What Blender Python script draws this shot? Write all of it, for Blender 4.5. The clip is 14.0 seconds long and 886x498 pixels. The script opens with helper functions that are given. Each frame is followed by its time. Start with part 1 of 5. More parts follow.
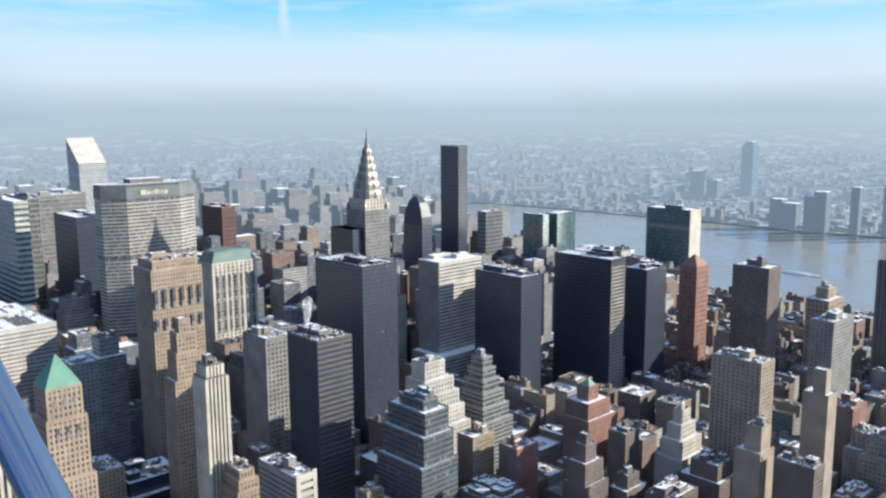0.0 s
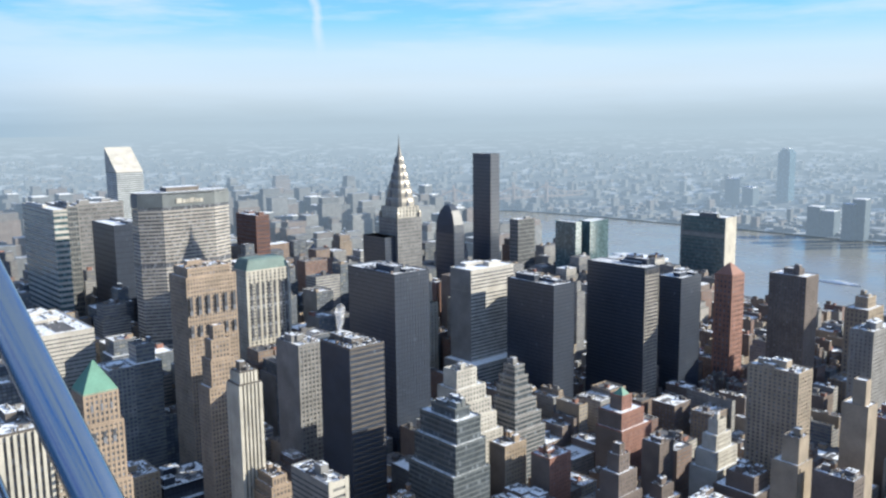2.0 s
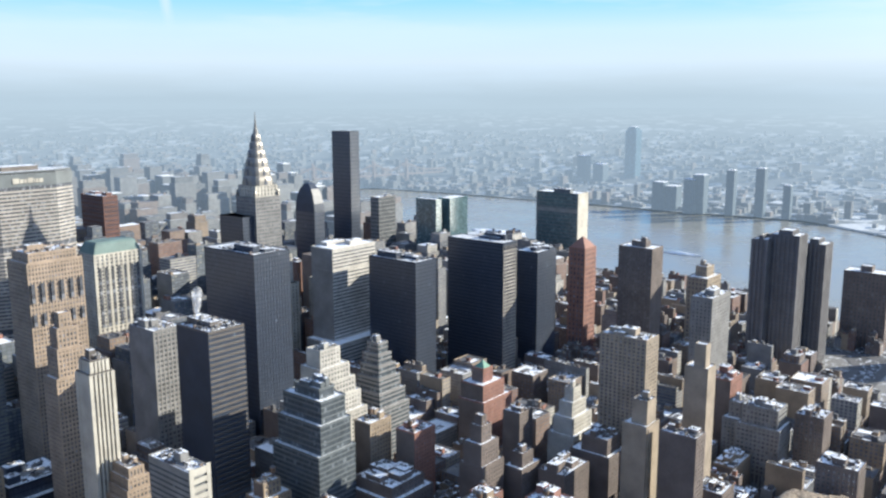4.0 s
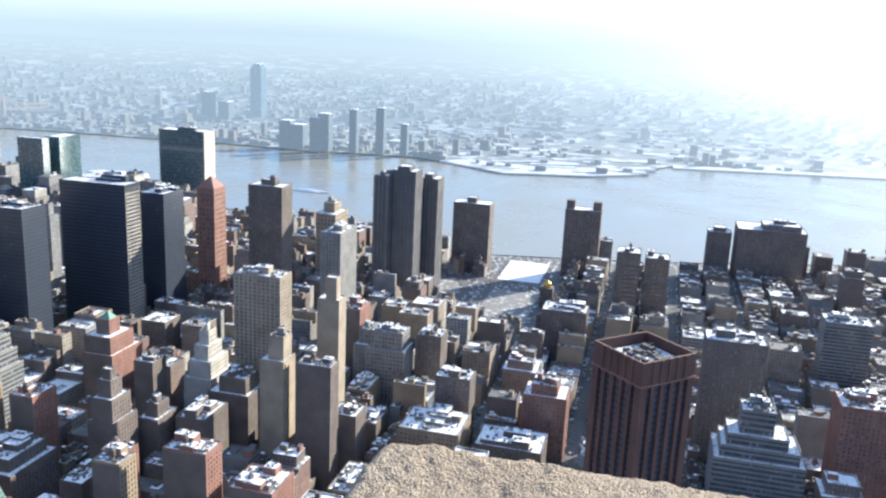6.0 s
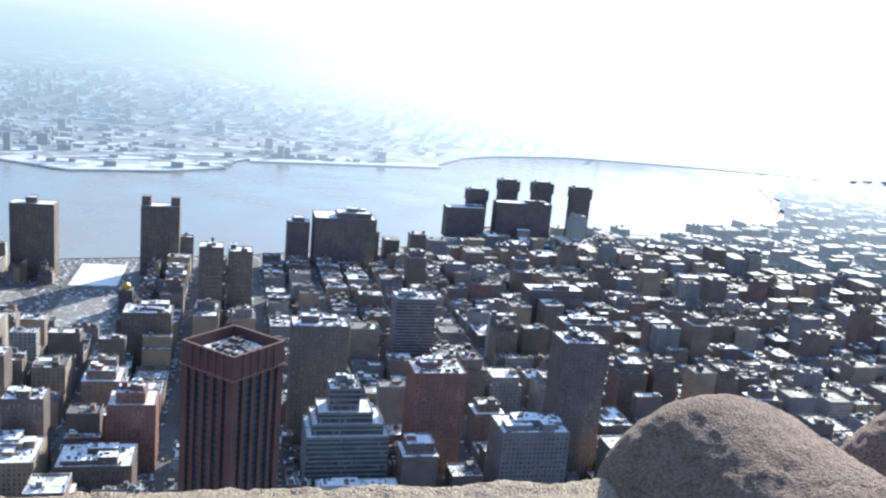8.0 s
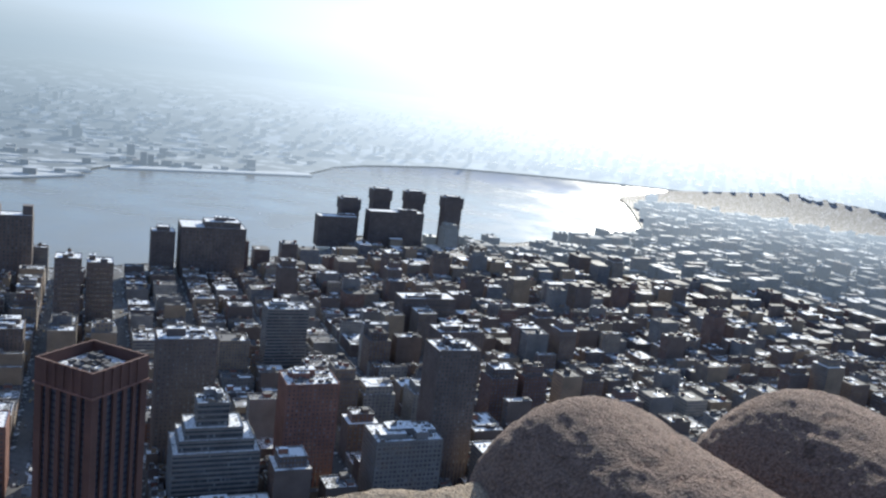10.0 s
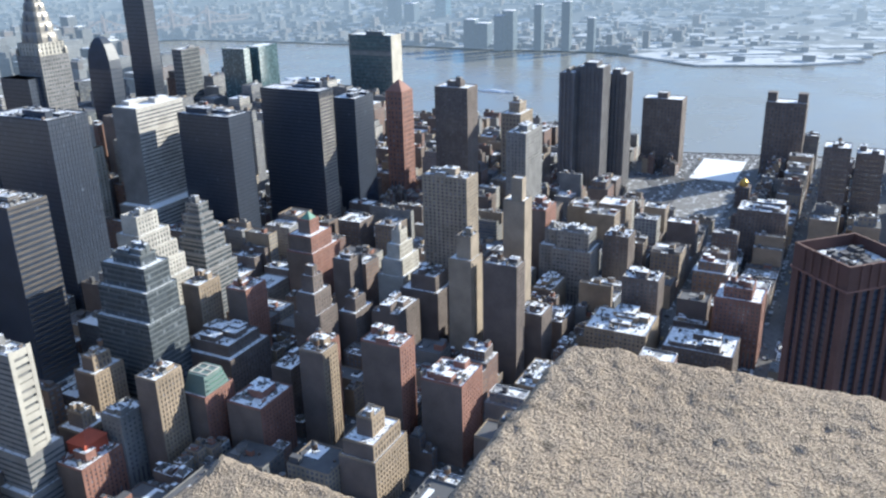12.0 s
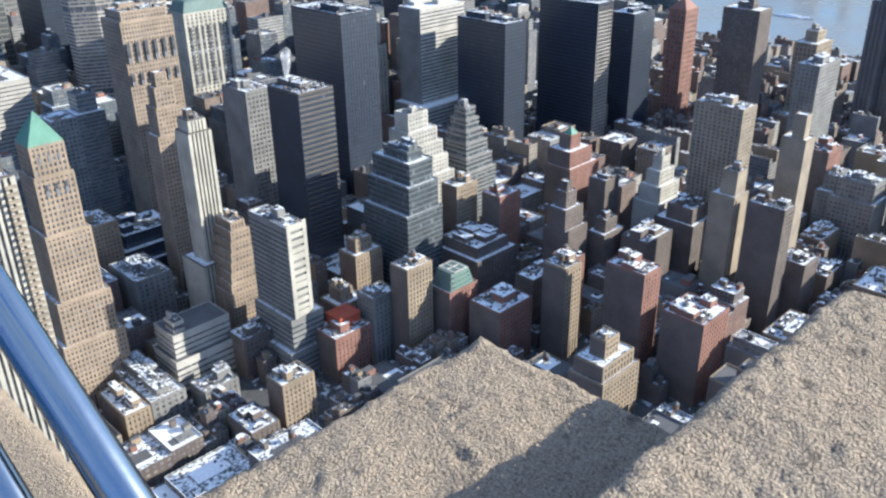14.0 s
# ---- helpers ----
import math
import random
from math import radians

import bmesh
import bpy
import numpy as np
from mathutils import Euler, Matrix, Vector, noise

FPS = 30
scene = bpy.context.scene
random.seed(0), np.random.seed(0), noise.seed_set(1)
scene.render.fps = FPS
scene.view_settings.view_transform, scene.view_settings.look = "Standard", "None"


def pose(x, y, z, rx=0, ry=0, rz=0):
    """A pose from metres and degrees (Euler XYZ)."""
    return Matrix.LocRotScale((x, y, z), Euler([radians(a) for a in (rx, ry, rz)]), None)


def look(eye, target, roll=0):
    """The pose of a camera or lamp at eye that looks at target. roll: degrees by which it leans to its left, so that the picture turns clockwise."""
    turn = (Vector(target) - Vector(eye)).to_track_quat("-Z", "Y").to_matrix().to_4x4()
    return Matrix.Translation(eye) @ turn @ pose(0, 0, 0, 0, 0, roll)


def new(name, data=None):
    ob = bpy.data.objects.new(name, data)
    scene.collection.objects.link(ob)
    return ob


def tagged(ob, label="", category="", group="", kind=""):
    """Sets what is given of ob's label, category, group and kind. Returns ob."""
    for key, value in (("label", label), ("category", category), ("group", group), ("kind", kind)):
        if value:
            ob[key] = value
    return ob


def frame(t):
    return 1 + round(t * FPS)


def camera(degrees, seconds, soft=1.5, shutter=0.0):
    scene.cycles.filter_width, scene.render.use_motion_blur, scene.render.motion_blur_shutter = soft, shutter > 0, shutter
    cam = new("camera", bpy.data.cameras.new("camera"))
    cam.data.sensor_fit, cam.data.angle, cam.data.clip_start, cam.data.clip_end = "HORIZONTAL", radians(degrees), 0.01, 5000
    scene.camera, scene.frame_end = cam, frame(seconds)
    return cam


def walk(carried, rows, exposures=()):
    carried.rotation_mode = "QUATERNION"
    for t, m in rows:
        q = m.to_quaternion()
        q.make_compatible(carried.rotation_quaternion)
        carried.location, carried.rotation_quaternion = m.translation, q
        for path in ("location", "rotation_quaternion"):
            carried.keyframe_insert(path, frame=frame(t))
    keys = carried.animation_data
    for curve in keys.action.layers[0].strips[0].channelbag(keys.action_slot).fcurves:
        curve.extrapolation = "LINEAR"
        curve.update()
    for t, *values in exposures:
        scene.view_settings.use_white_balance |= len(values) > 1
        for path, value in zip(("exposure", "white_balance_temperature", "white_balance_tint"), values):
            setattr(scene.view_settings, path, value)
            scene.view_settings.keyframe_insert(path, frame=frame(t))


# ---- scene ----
EYE = 322.0
cam = camera(55.19, 14.0, soft=2.4)
PATH = [
    # seconds, pitch, roll, yaw, shift in x, y, z
    (0, 80.82, 0.33, -43.53, -0.058, -0.011, -0.065),
    (0.5, 80.89, 0.02, -43.14, -0.058, -0.011, -0.075),
    (1, 81.24, -0.66, -42.83, -0.058, -0.011, -0.085),
    (1.5, 81.46, 0.07, -42.46, -0.058, -0.011, -0.09),
    (2, 81.37, 0.61, -41.38, -0.058, -0.011, -0.10),
    (2.2, 81.44, 0.70, -40.99, -0.056, -0.011, -0.10),
    (4.3, 78.98, -0.45, -54.25, -0.035, 0.025, -0.01),
    (4.5, 78.36, -0.95, -56.79, -0.03, 0.03, 0.0),
    (5, 77.43, -1.77, -62.86, -0.028, 0.03, 0.0),
    (5.5, 76.88, -2.65, -68.85, -0.01, 0.02, 0.0),
    (6, 76.22, -2.58, -75.30, 0.01, 0.0, 0.0),
    (6.5, 77.61, -4.77, -79.82, 0.03, -0.02, 0.0),
    (7, 78.07, -5.65, -86.44, 0.045, -0.03, 0.0),
    (7.5, 77.34, -3.68, -94.13, 0.05, -0.035, 0.0),
    (8, 77.70, -5.26, -103.14, 0.045, -0.035, 0.0),
    (8.5, 78.77, -5.87, -108.50, 0.04, -0.035, 0.0),
    (8.7, 78.78, -6.08, -110.07, 0.04, -0.035, 0.0),
    (9.7, 79.1, -6.6, -112.0, 0.042, -0.035, 0.0),
    (10.8, 78.26, -5.94, -100.24, 0.045, -0.03, 0.0),
    (11, 76.04, -4.28, -92.48, 0.045, -0.03, 0.0),
    (11.5, 71.96, -0.33, -75.27, 0.03, -0.01, 0.0),
    (12, 69.37, 1.37, -63.46, 0.02, 0.0, 0.0),
    (12.5, 67.70, 1.40, -55.91, 0.01, 0.0, 0.0),
    (13, 67.35, 1.25, -50.82, 0.0, 0.0, 0.0),
    (13.5, 65.65, 0.90, -47.77, -0.01, 0.0, 0.0),
    (14, 64.08, 0.86, -44.87, -0.02, 0.0, 0.0),
]
walk(cam, [(t, pose(x, y, EYE + z, p, r, w)) for t, p, r, w, x, y, z in PATH],
     exposures=[(t, e, k, 6) for t, e, k in ((0, 1.12, 5580), (2.2, 1.11, 5580), (4.5, 1.30, 5560), (5.5, 1.50, 5560), (7.0, 1.68, 5450), (7.5, 1.66, 5350), (8.0, 1.45, 5330), (8.7, 1.35, 5330), (9.8, 0.88, 5400), (10.8, 0.28, 5650), (11.0, 0.34, 5600), (11.5, 1.10, 5400), (12.0, 1.18, 5300), (12.5, 1.36, 5220), (14, 1.30, 5330))])

# ---- light: low winter sun through haze ----
SUN_AZ, SUN_EL = 128.0, 22.0
HAZE = 0.48  # strength of the hazy sky
SUN_DIR = Vector((math.sin(radians(SUN_AZ)) * math.cos(radians(SUN_EL)), math.cos(radians(SUN_AZ)) * math.cos(radians(SUN_EL)), math.sin(radians(SUN_EL))))
sun = new("sun", bpy.data.lights.new("sun", "SUN"))
sun.data.energy, sun.data.angle, sun.data.color = 5.0, radians(0.6), (1.0, 0.84, 0.62)
sun.matrix_world = look(SUN_DIR * 1000, (0, 0, 0))


def links(tree, *pairs):
    for a, b in pairs:
        tree.links.new(a, b)


def math_node(tree, op, a, b=None, c=None):
    n = tree.nodes.new("ShaderNodeMath")
    n.operation = op
    for i, v in enumerate((a, b, c)):
        if v is None:
            continue
        if isinstance(v, (int, float)):
            n.inputs[i].default_value = v
        else:
            tree.links.new(v, n.inputs[i])
    return n.outputs[0]


def mix_color(tree, fac, a, b, kind="MIX"):
    n = tree.nodes.new("ShaderNodeMix")
    n.data_type, n.blend_type = "RGBA", kind
    for sock, v in ((n.inputs[0], fac), (n.inputs[6], a), (n.inputs[7], b)):
        if isinstance(v, (int, float)):
            sock.default_value = v
        elif isinstance(v, tuple):
            sock.default_value = (*v, 1)
        else:
            tree.links.new(v, sock)
    return n.outputs[2]


def ramp(tree, fac, stops):
    n = tree.nodes.new("ShaderNodeValToRGB")
    while len(n.color_ramp.elements) < len(stops):
        n.color_ramp.elements.new(0.5)
    for e, (p, c) in zip(n.color_ramp.elements, stops):
        e.position = p
        e.color = (*c, 1) if isinstance(c, tuple) else (c, c, c, 1)
    tree.links.new(fac, n.inputs[0])
    return n.outputs[0]


def noise_node(tree, vec, scale, detail=3.0, rough=0.55):
    n = tree.nodes.new("ShaderNodeTexNoise")
    n.inputs["Scale"].default_value, n.inputs["Detail"].default_value, n.inputs["Roughness"].default_value = scale, detail, rough
    if vec is not None:
        tree.links.new(vec, n.inputs["Vector"])
    return n.outputs[0]


# sky: clear blue above, milky winter haze at the horizon, thin cirrus, brighter round the sun
world = bpy.data.worlds.new("winter_sky")
scene.world = world
world.use_nodes = True
wt = world.node_tree
wt.nodes.clear()
w_out = wt.nodes.new("ShaderNodeOutputWorld")
sky = wt.nodes.new("ShaderNodeTexSky")
sky.sky_type, sky.sun_disc = "NISHITA", False
sky.sun_elevation, sky.sun_rotation = radians(SUN_EL), radians(SUN_AZ)
sky.air_density, sky.dust_density, sky.ozone_density = 1.0, 1.5, 1.5
bg_sky = wt.nodes.new("ShaderNodeBackground")
bg_sky.inputs[1].default_value = 0.05
wt.links.new(sky.outputs[0], bg_sky.inputs[0])
co = wt.nodes.new("ShaderNodeTexCoord").outputs["Generated"]
sep = wt.nodes.new("ShaderNodeSeparateXYZ")
wt.links.new(co, sep.inputs[0])
dot = wt.nodes.new("ShaderNodeVectorMath")
dot.operation = "DOT_PRODUCT"
wt.links.new(co, dot.inputs[0])
flat = Vector((SUN_DIR.x, SUN_DIR.y, 0.18)).normalized()
dot.inputs[1].default_value = flat
glow = math_node(wt, "POWER", math_node(wt, "MAXIMUM", dot.outputs["Value"], 0.0), 7.5)
haze_col = ramp(wt, sep.outputs[2], [(0.0, (0.505, 0.56, 0.575)), (0.012, (0.56, 0.61, 0.62)), (0.04, (0.735, 0.775, 0.78)), (0.075, (0.68, 0.80, 0.86)), (0.115, (0.33, 0.68, 0.88)), (0.25, (0.12, 0.36, 0.98)), (0.6, (0.09, 0.34, 1.0))])
stretch = wt.nodes.new("ShaderNodeMapping")
stretch.inputs["Scale"].default_value = (1.2, 1.0, 9.0)
stretch.inputs["Rotation"].default_value = (0.06, 0.1, 0.5)
wt.links.new(co, stretch.inputs[0])
cirrus = ramp(wt, noise_node(wt, stretch.outputs[0], 3.2, 6.0, 0.6), [(0.44, 0.0), (0.62, 1.0)])
high = math_node(wt, "MULTIPLY", cirrus, math_node(wt, "MULTIPLY_ADD", sep.outputs[2], 5.0, 0.1))
# a short condensation trail
tn = wt.nodes.new("ShaderNodeVectorMath")
tn.operation = "DOT_PRODUCT"
wt.links.new(co, tn.inputs[0])
tn.inputs[1].default_value = (math.cos(radians(33.3)), -math.sin(radians(33.3)), 0.06)
across = math_node(wt, "ABSOLUTE", math_node(wt, "ADD", tn.outputs["Value"], math_node(wt, "MULTIPLY_ADD", noise_node(wt, co, 40, 3), 0.012, -0.011)))
trail = math_node(wt, "MULTIPLY", ramp(wt, math_node(wt, "MULTIPLY", across, 100.0), [(0.1, 0.75), (0.75, 0.0)]), ramp(wt, sep.outputs[2], [(0.070, 0.0), (0.095, 1.0), (0.16, 1.0), (0.2, 0.0)]))
haze_fac = ramp(wt, sep.outputs[2], [(0.0, 1.0), (0.12, 0.97), (0.3, 0.85), (0.7, 0.7)])
# the haze scatters less light away from the sun
side = ramp(wt, math_node(wt, "MULTIPLY_ADD", dot.outputs["Value"], 0.5, 0.5), [(0.0, (0.12, 0.25, 0.52)), (0.18, (0.13, 0.27, 0.55)), (0.29, (0.84, 0.91, 0.98)), (0.35, 1.0)])
haze_col = mix_color(wt, 1.0, haze_col, side, "MULTIPLY")
bg_haze = wt.nodes.new("ShaderNodeBackground")
bg_haze.inputs[1].default_value = HAZE
wt.links.new(mix_color(wt, 1.0, mix_color(wt, math_node(wt, "MINIMUM", math_node(wt, "ADD", high, trail), 0.9), haze_col, (0.74, 0.82, 0.87)), mix_color(wt, glow, (0, 0, 0), (1.5, 1.44, 1.34)), "ADD"), bg_haze.inputs[0])
mixw = wt.nodes.new("ShaderNodeMixShader")
links(wt, (haze_fac, mixw.inputs[0]), (bg_sky.outputs[0], mixw.inputs[1]), (bg_haze.outputs[0], mixw.inputs[2]), (mixw.outputs[0], w_out.inputs[0]))


# ---- materials ----
def material(name):
    m = bpy.data.materials.new(name)
    m.use_nodes = True
    t = m.node_tree
    return m, t, t.nodes["Principled BSDF"]


def uv_of(t):
    return t.nodes.new("ShaderNodeTexCoord").outputs["UV"]


def place_of(t):
    return t.nodes.new("ShaderNodeNewGeometry").outputs["Position"]


def vary(t):
    """A random number for each loose piece of a mesh."""
    return t.nodes.new("ShaderNodeNewGeometry").outputs["Random Per Island"]


def plain(name, color, rough=0.8, metal=0.0, grain=0.25, scale=0.6, bump=0.15):
    """Masonry, paint or stone with grain and stains at two scales."""
    m, t, b = material(name)
    color = tuple(v * 0.66 for v in color)
    p = place_of(t)
    stain = ramp(t, noise_node(t, p, scale * 0.12, 4), [(0.3, 1 - grain), (0.7, 1 + grain * 0.6)])
    fine = ramp(t, noise_node(t, p, scale * 3, 3), [(0.3, 1 - grain * 0.7), (0.7, 1 + grain * 0.5)])
    each = ramp(t, t.nodes.new("ShaderNodeObjectInfo").outputs["Random"], [(0.0, 0.95), (1.0, 1.05)])
    c = mix_color(t, 1.0, mix_color(t, 1.0, mix_color(t, 1.0, color, stain, "MULTIPLY"), fine, "MULTIPLY"), each, "MULTIPLY")
    t.links.new(c, b.inputs["Base Color"])
    b.inputs["Roughness"].default_value, b.inputs["Metallic"].default_value = rough, metal
    if bump:
        bm_ = t.nodes.new("ShaderNodeBump")
        bm_.inputs["Strength"].default_value, bm_.inputs["Distance"].default_value = bump, 0.1
        links(t, (noise_node(t, p, scale * 5, 4), bm_.inputs["Height"]), (bm_.outputs[0], b.inputs["Normal"]))
    return m


def glass(name, color, rough=0.12, blinds=0.25, spec=0.5, ior=1.6):
    """Window glass in front of dark rooms, some with pale blinds."""
    m, t, b = material(name)
    uv = uv_of(t)
    cell = t.nodes.new("ShaderNodeVectorMath")
    cell.operation = "FLOOR"
    t.links.new(uv, cell.inputs[0])
    white = t.nodes.new("ShaderNodeTexWhiteNoise")
    white.noise_dimensions = "2D"
    t.links.new(cell.outputs[0], white.inputs["Vector"])
    c = ramp(t, white.outputs[0], [(0.0, tuple(v * 0.6 for v in color)), (1 - blinds, color), (1.0, tuple(min(1, v * 1.8 + 0.05) for v in color))])
    t.links.new(c, b.inputs["Base Color"])
    b.inputs["Roughness"].default_value = rough
    b.inputs["Specular IOR Level"].default_value = spec
    b.inputs["IOR"].default_value = ior
    return m


def facade(name, walls, win=(0.5, 0.55), pane=(0.095, 0.105, 0.125)):
    """Far masonry front with a grid of window openings; u counts the bays, v the storeys. walls: colours among which each house picks."""
    m, t, b = material(name)
    uv = uv_of(t)
    s = t.nodes.new("ShaderNodeSeparateXYZ")
    t.links.new(uv, s.inputs[0])
    fu = math_node(t, "ABSOLUTE", math_node(t, "SUBTRACT", math_node(t, "FRACT", s.outputs[0]), 0.5))
    fv = math_node(t, "ABSOLUTE", math_node(t, "SUBTRACT", math_node(t, "FRACT", s.outputs[1]), 0.5))
    hole = math_node(t, "MULTIPLY", math_node(t, "LESS_THAN", fu, win[0] / 2), math_node(t, "LESS_THAN", fv, win[1] / 2))
    rnd = vary(t)
    n = len(walls)
    col = ramp(t, rnd, [((i + 0.5) / n, tuple(v * 0.64 for v in c)) for i, c in enumerate(walls)])
    p = place_of(t)
    stain = ramp(t, noise_node(t, p, 0.09, 4), [(0.3, 0.72), (0.7, 1.15)])
    fine = ramp(t, noise_node(t, p, 1.3, 3), [(0.3, 0.85), (0.7, 1.12)])
    col = mix_color(t, 1.0, mix_color(t, 1.0, col, stain, "MULTIPLY"), fine, "MULTIPLY")
    cell = t.nodes.new("ShaderNodeVectorMath")
    cell.operation = "FLOOR"
    t.links.new(uv, cell.inputs[0])
    white = t.nodes.new("ShaderNodeTexWhiteNoise")
    white.noise_dimensions = "2D"
    t.links.new(cell.outputs[0], white.inputs["Vector"])
    glassc = ramp(t, white.outputs[0], [(0.0, pane), (0.75, tuple(v * 1.6 for v in pane)), (1.0, (0.22, 0.22, 0.2))])
    t.links.new(mix_color(t, hole, col, glassc), b.inputs["Base Color"])
    t.links.new(math_node(t, "MULTIPLY_ADD", hole, -0.65, 0.85), b.inputs["Roughness"])
    bm_ = t.nodes.new("ShaderNodeBump")
    bm_.inputs["Strength"].default_value, bm_.inputs["Distance"].default_value = 0.6, 0.25
    links(t, (math_node(t, "SUBTRACT", 1.0, hole), bm_.inputs["Height"]), (bm_.outputs[0], b.inputs["Normal"]))
    return m


def snowy(name, bare, amount=0.5, scale=0.12, snow=(0.76, 0.78, 0.82)):
    """A surface with old snow lying on it in drifts; amount is the part that is covered."""
    m, t, b = material(name)
    p = place_of(t)
    n = noise_node(t, p, scale, 5, 0.62)
    shift = math_node(t, "MULTIPLY_ADD", vary(t), 0.40, -0.20)
    cover = ramp(t, math_node(t, "ADD", n, shift), [(0.52 - amount * 0.12 - 0.02, 0.0) if amount < 0.5 else (0.42 - (amount - 0.5) * 0.3, 0.0),
                                                    (0.60 - amount * 0.12, 1.0) if amount < 0.5 else (0.50 - (amount - 0.5) * 0.3, 1.0)])
    grain = ramp(t, noise_node(t, p, 0.9, 3), [(0.3, 0.65), (0.7, 1.25)])
    dirt = mix_color(t, 1.0, bare, grain, "MULTIPLY")
    soot = ramp(t, noise_node(t, p, 0.5, 3), [(0.3, 0.8), (0.65, 1.0)])
    t.links.new(mix_color(t, cover, dirt, mix_color(t, 1.0, snow, soot, "MULTIPLY")), b.inputs["Base Color"])
    b.inputs["Roughness"].default_value = 0.75
    bm_ = t.nodes.new("ShaderNodeBump")
    bm_.inputs["Strength"].default_value, bm_.inputs["Distance"].default_value = 0.5, 0.3
    links(t, (cover, bm_.inputs["Height"]), (bm_.outputs[0], b.inputs["Normal"]))
    return m


M = {
    "tan": plain("tan_brick", (0.40, 0.315, 0.225)),
    "tanpale": plain("pale_tan_brick", (0.42, 0.35, 0.27)),
    "brown": plain("brown_brick", (0.205, 0.168, 0.152)),
    "darkbrown": plain("grey_brown_brick", (0.20, 0.195, 0.205)),
    "slate": plain("slate_grey_panel", (0.17, 0.19, 0.20), 0.5),
    "wedgetan": plain("brown_tan_brick", (0.43, 0.335, 0.25)),
    "redbrown": plain("red_brown_granite", (0.175, 0.088, 0.070)),
    "red": plain("red_brick", (0.34, 0.175, 0.135)),
    "white": plain("white_brick", (0.62, 0.59, 0.53)),
    "whitestone": plain("white_stone", (0.60, 0.565, 0.49)),
    "grey": plain("grey_concrete", (0.29, 0.285, 0.28)),
    "darkmetal": plain("black_anodised_metal", (0.042, 0.056, 0.088), 0.45),
    "bronze": plain("dark_bronze_panel", (0.17, 0.15, 0.135), 0.5, 0.2),
    "steel": plain("stainless_steel", (0.36, 0.335, 0.30), 0.45, 0.5, 0.25),
    "copper": plain("green_copper", (0.15, 0.33, 0.25), 0.7),
    "tealroof": plain("weathered_green_roof", (0.17, 0.25, 0.235), 0.7),
    "tank": plain("weathered_cedar", (0.22, 0.14, 0.09)),
    "tar": plain("roof_tar", (0.14, 0.14, 0.15)),
    "redpaint": plain("red_painted_roof", (0.50, 0.10, 0.05)),
    "gold": plain("gilded_dome", (0.80, 0.52, 0.14), 0.3, 0.9, 0.1),
    "glass_dark": glass("dark_tower_glass", (0.034, 0.046, 0.073), 0.3, 0.01, 0.7, 1.7),
    "glass_grey": glass("grey_tower_glass", (0.085, 0.098, 0.112), 0.15, 0.06, 0.5, 1.5),
    "glass_green": glass("green_tower_glass", (0.07, 0.115, 0.13), 0.18, 0.2, 0.7, 1.6),
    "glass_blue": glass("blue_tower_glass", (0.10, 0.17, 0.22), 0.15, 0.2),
    "glass_room": glass("window_glass", (0.105, 0.11, 0.125), 0.15, 0.3, 0.8, 1.7),
    "snowroof": snowy("snowy_roof", (0.10, 0.10, 0.108), 0.52, 0.42),
    "thinsnow": snowy("roof_with_snow_remains", (0.10, 0.10, 0.108), 0.30, 0.5),
    "fullsnow": snowy("snow_covered_roof", (0.2, 0.2, 0.21), 0.85, 0.09),
    "parksnow": snowy("trodden_park_snow", (0.17, 0.165, 0.16), -0.6, 0.11, (0.52, 0.54, 0.57)),
    "stonebrown": plain("pale_brown_concrete", (0.46, 0.425, 0.38)),
    "alu": plain("pale_aluminium_panel", (0.66, 0.70, 0.72), 0.45),
    "palestone": plain("pale_grey_stone", (0.60, 0.57, 0.52)),
    "f_brick": facade("brick_fronts", [(0.25, 0.14, 0.105), (0.23, 0.165, 0.13), (0.15, 0.112, 0.10), (0.31, 0.225, 0.17)]),
    "f_tan": facade("tan_fronts", [(0.38, 0.30, 0.22), (0.32, 0.25, 0.19), (0.44, 0.38, 0.30), (0.27, 0.21, 0.165)]),
    "f_grey": facade("grey_fronts", [(0.30, 0.29, 0.28), (0.42, 0.41, 0.39), (0.20, 0.20, 0.21), (0.55, 0.52, 0.47)], (0.6, 0.55)),
    "f_band": facade("banded_fronts", [(0.45, 0.44, 0.42), (0.20, 0.19, 0.19), (0.60, 0.57, 0.52), (0.12, 0.12, 0.13)], (1.1, 0.5)),
    "f_glass": facade("glass_fronts", [(0.05, 0.06, 0.07), (0.09, 0.11, 0.13), (0.035, 0.04, 0.05), (0.12, 0.15, 0.16)], (0.86, 0.8)),
    # far fronts: panes close to the walls' tone, haze put into the colours
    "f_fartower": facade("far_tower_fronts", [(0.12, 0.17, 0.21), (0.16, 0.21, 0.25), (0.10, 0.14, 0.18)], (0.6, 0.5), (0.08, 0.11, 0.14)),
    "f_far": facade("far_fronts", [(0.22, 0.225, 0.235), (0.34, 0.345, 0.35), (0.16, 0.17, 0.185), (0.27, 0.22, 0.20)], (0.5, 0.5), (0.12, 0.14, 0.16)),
}


# ---- mesh builders ----
FACES = ((0, 1, 5, 4), (1, 2, 6, 5), (2, 3, 7, 6), (3, 0, 4, 7), (4, 5, 6, 7), (3, 2, 1, 0))


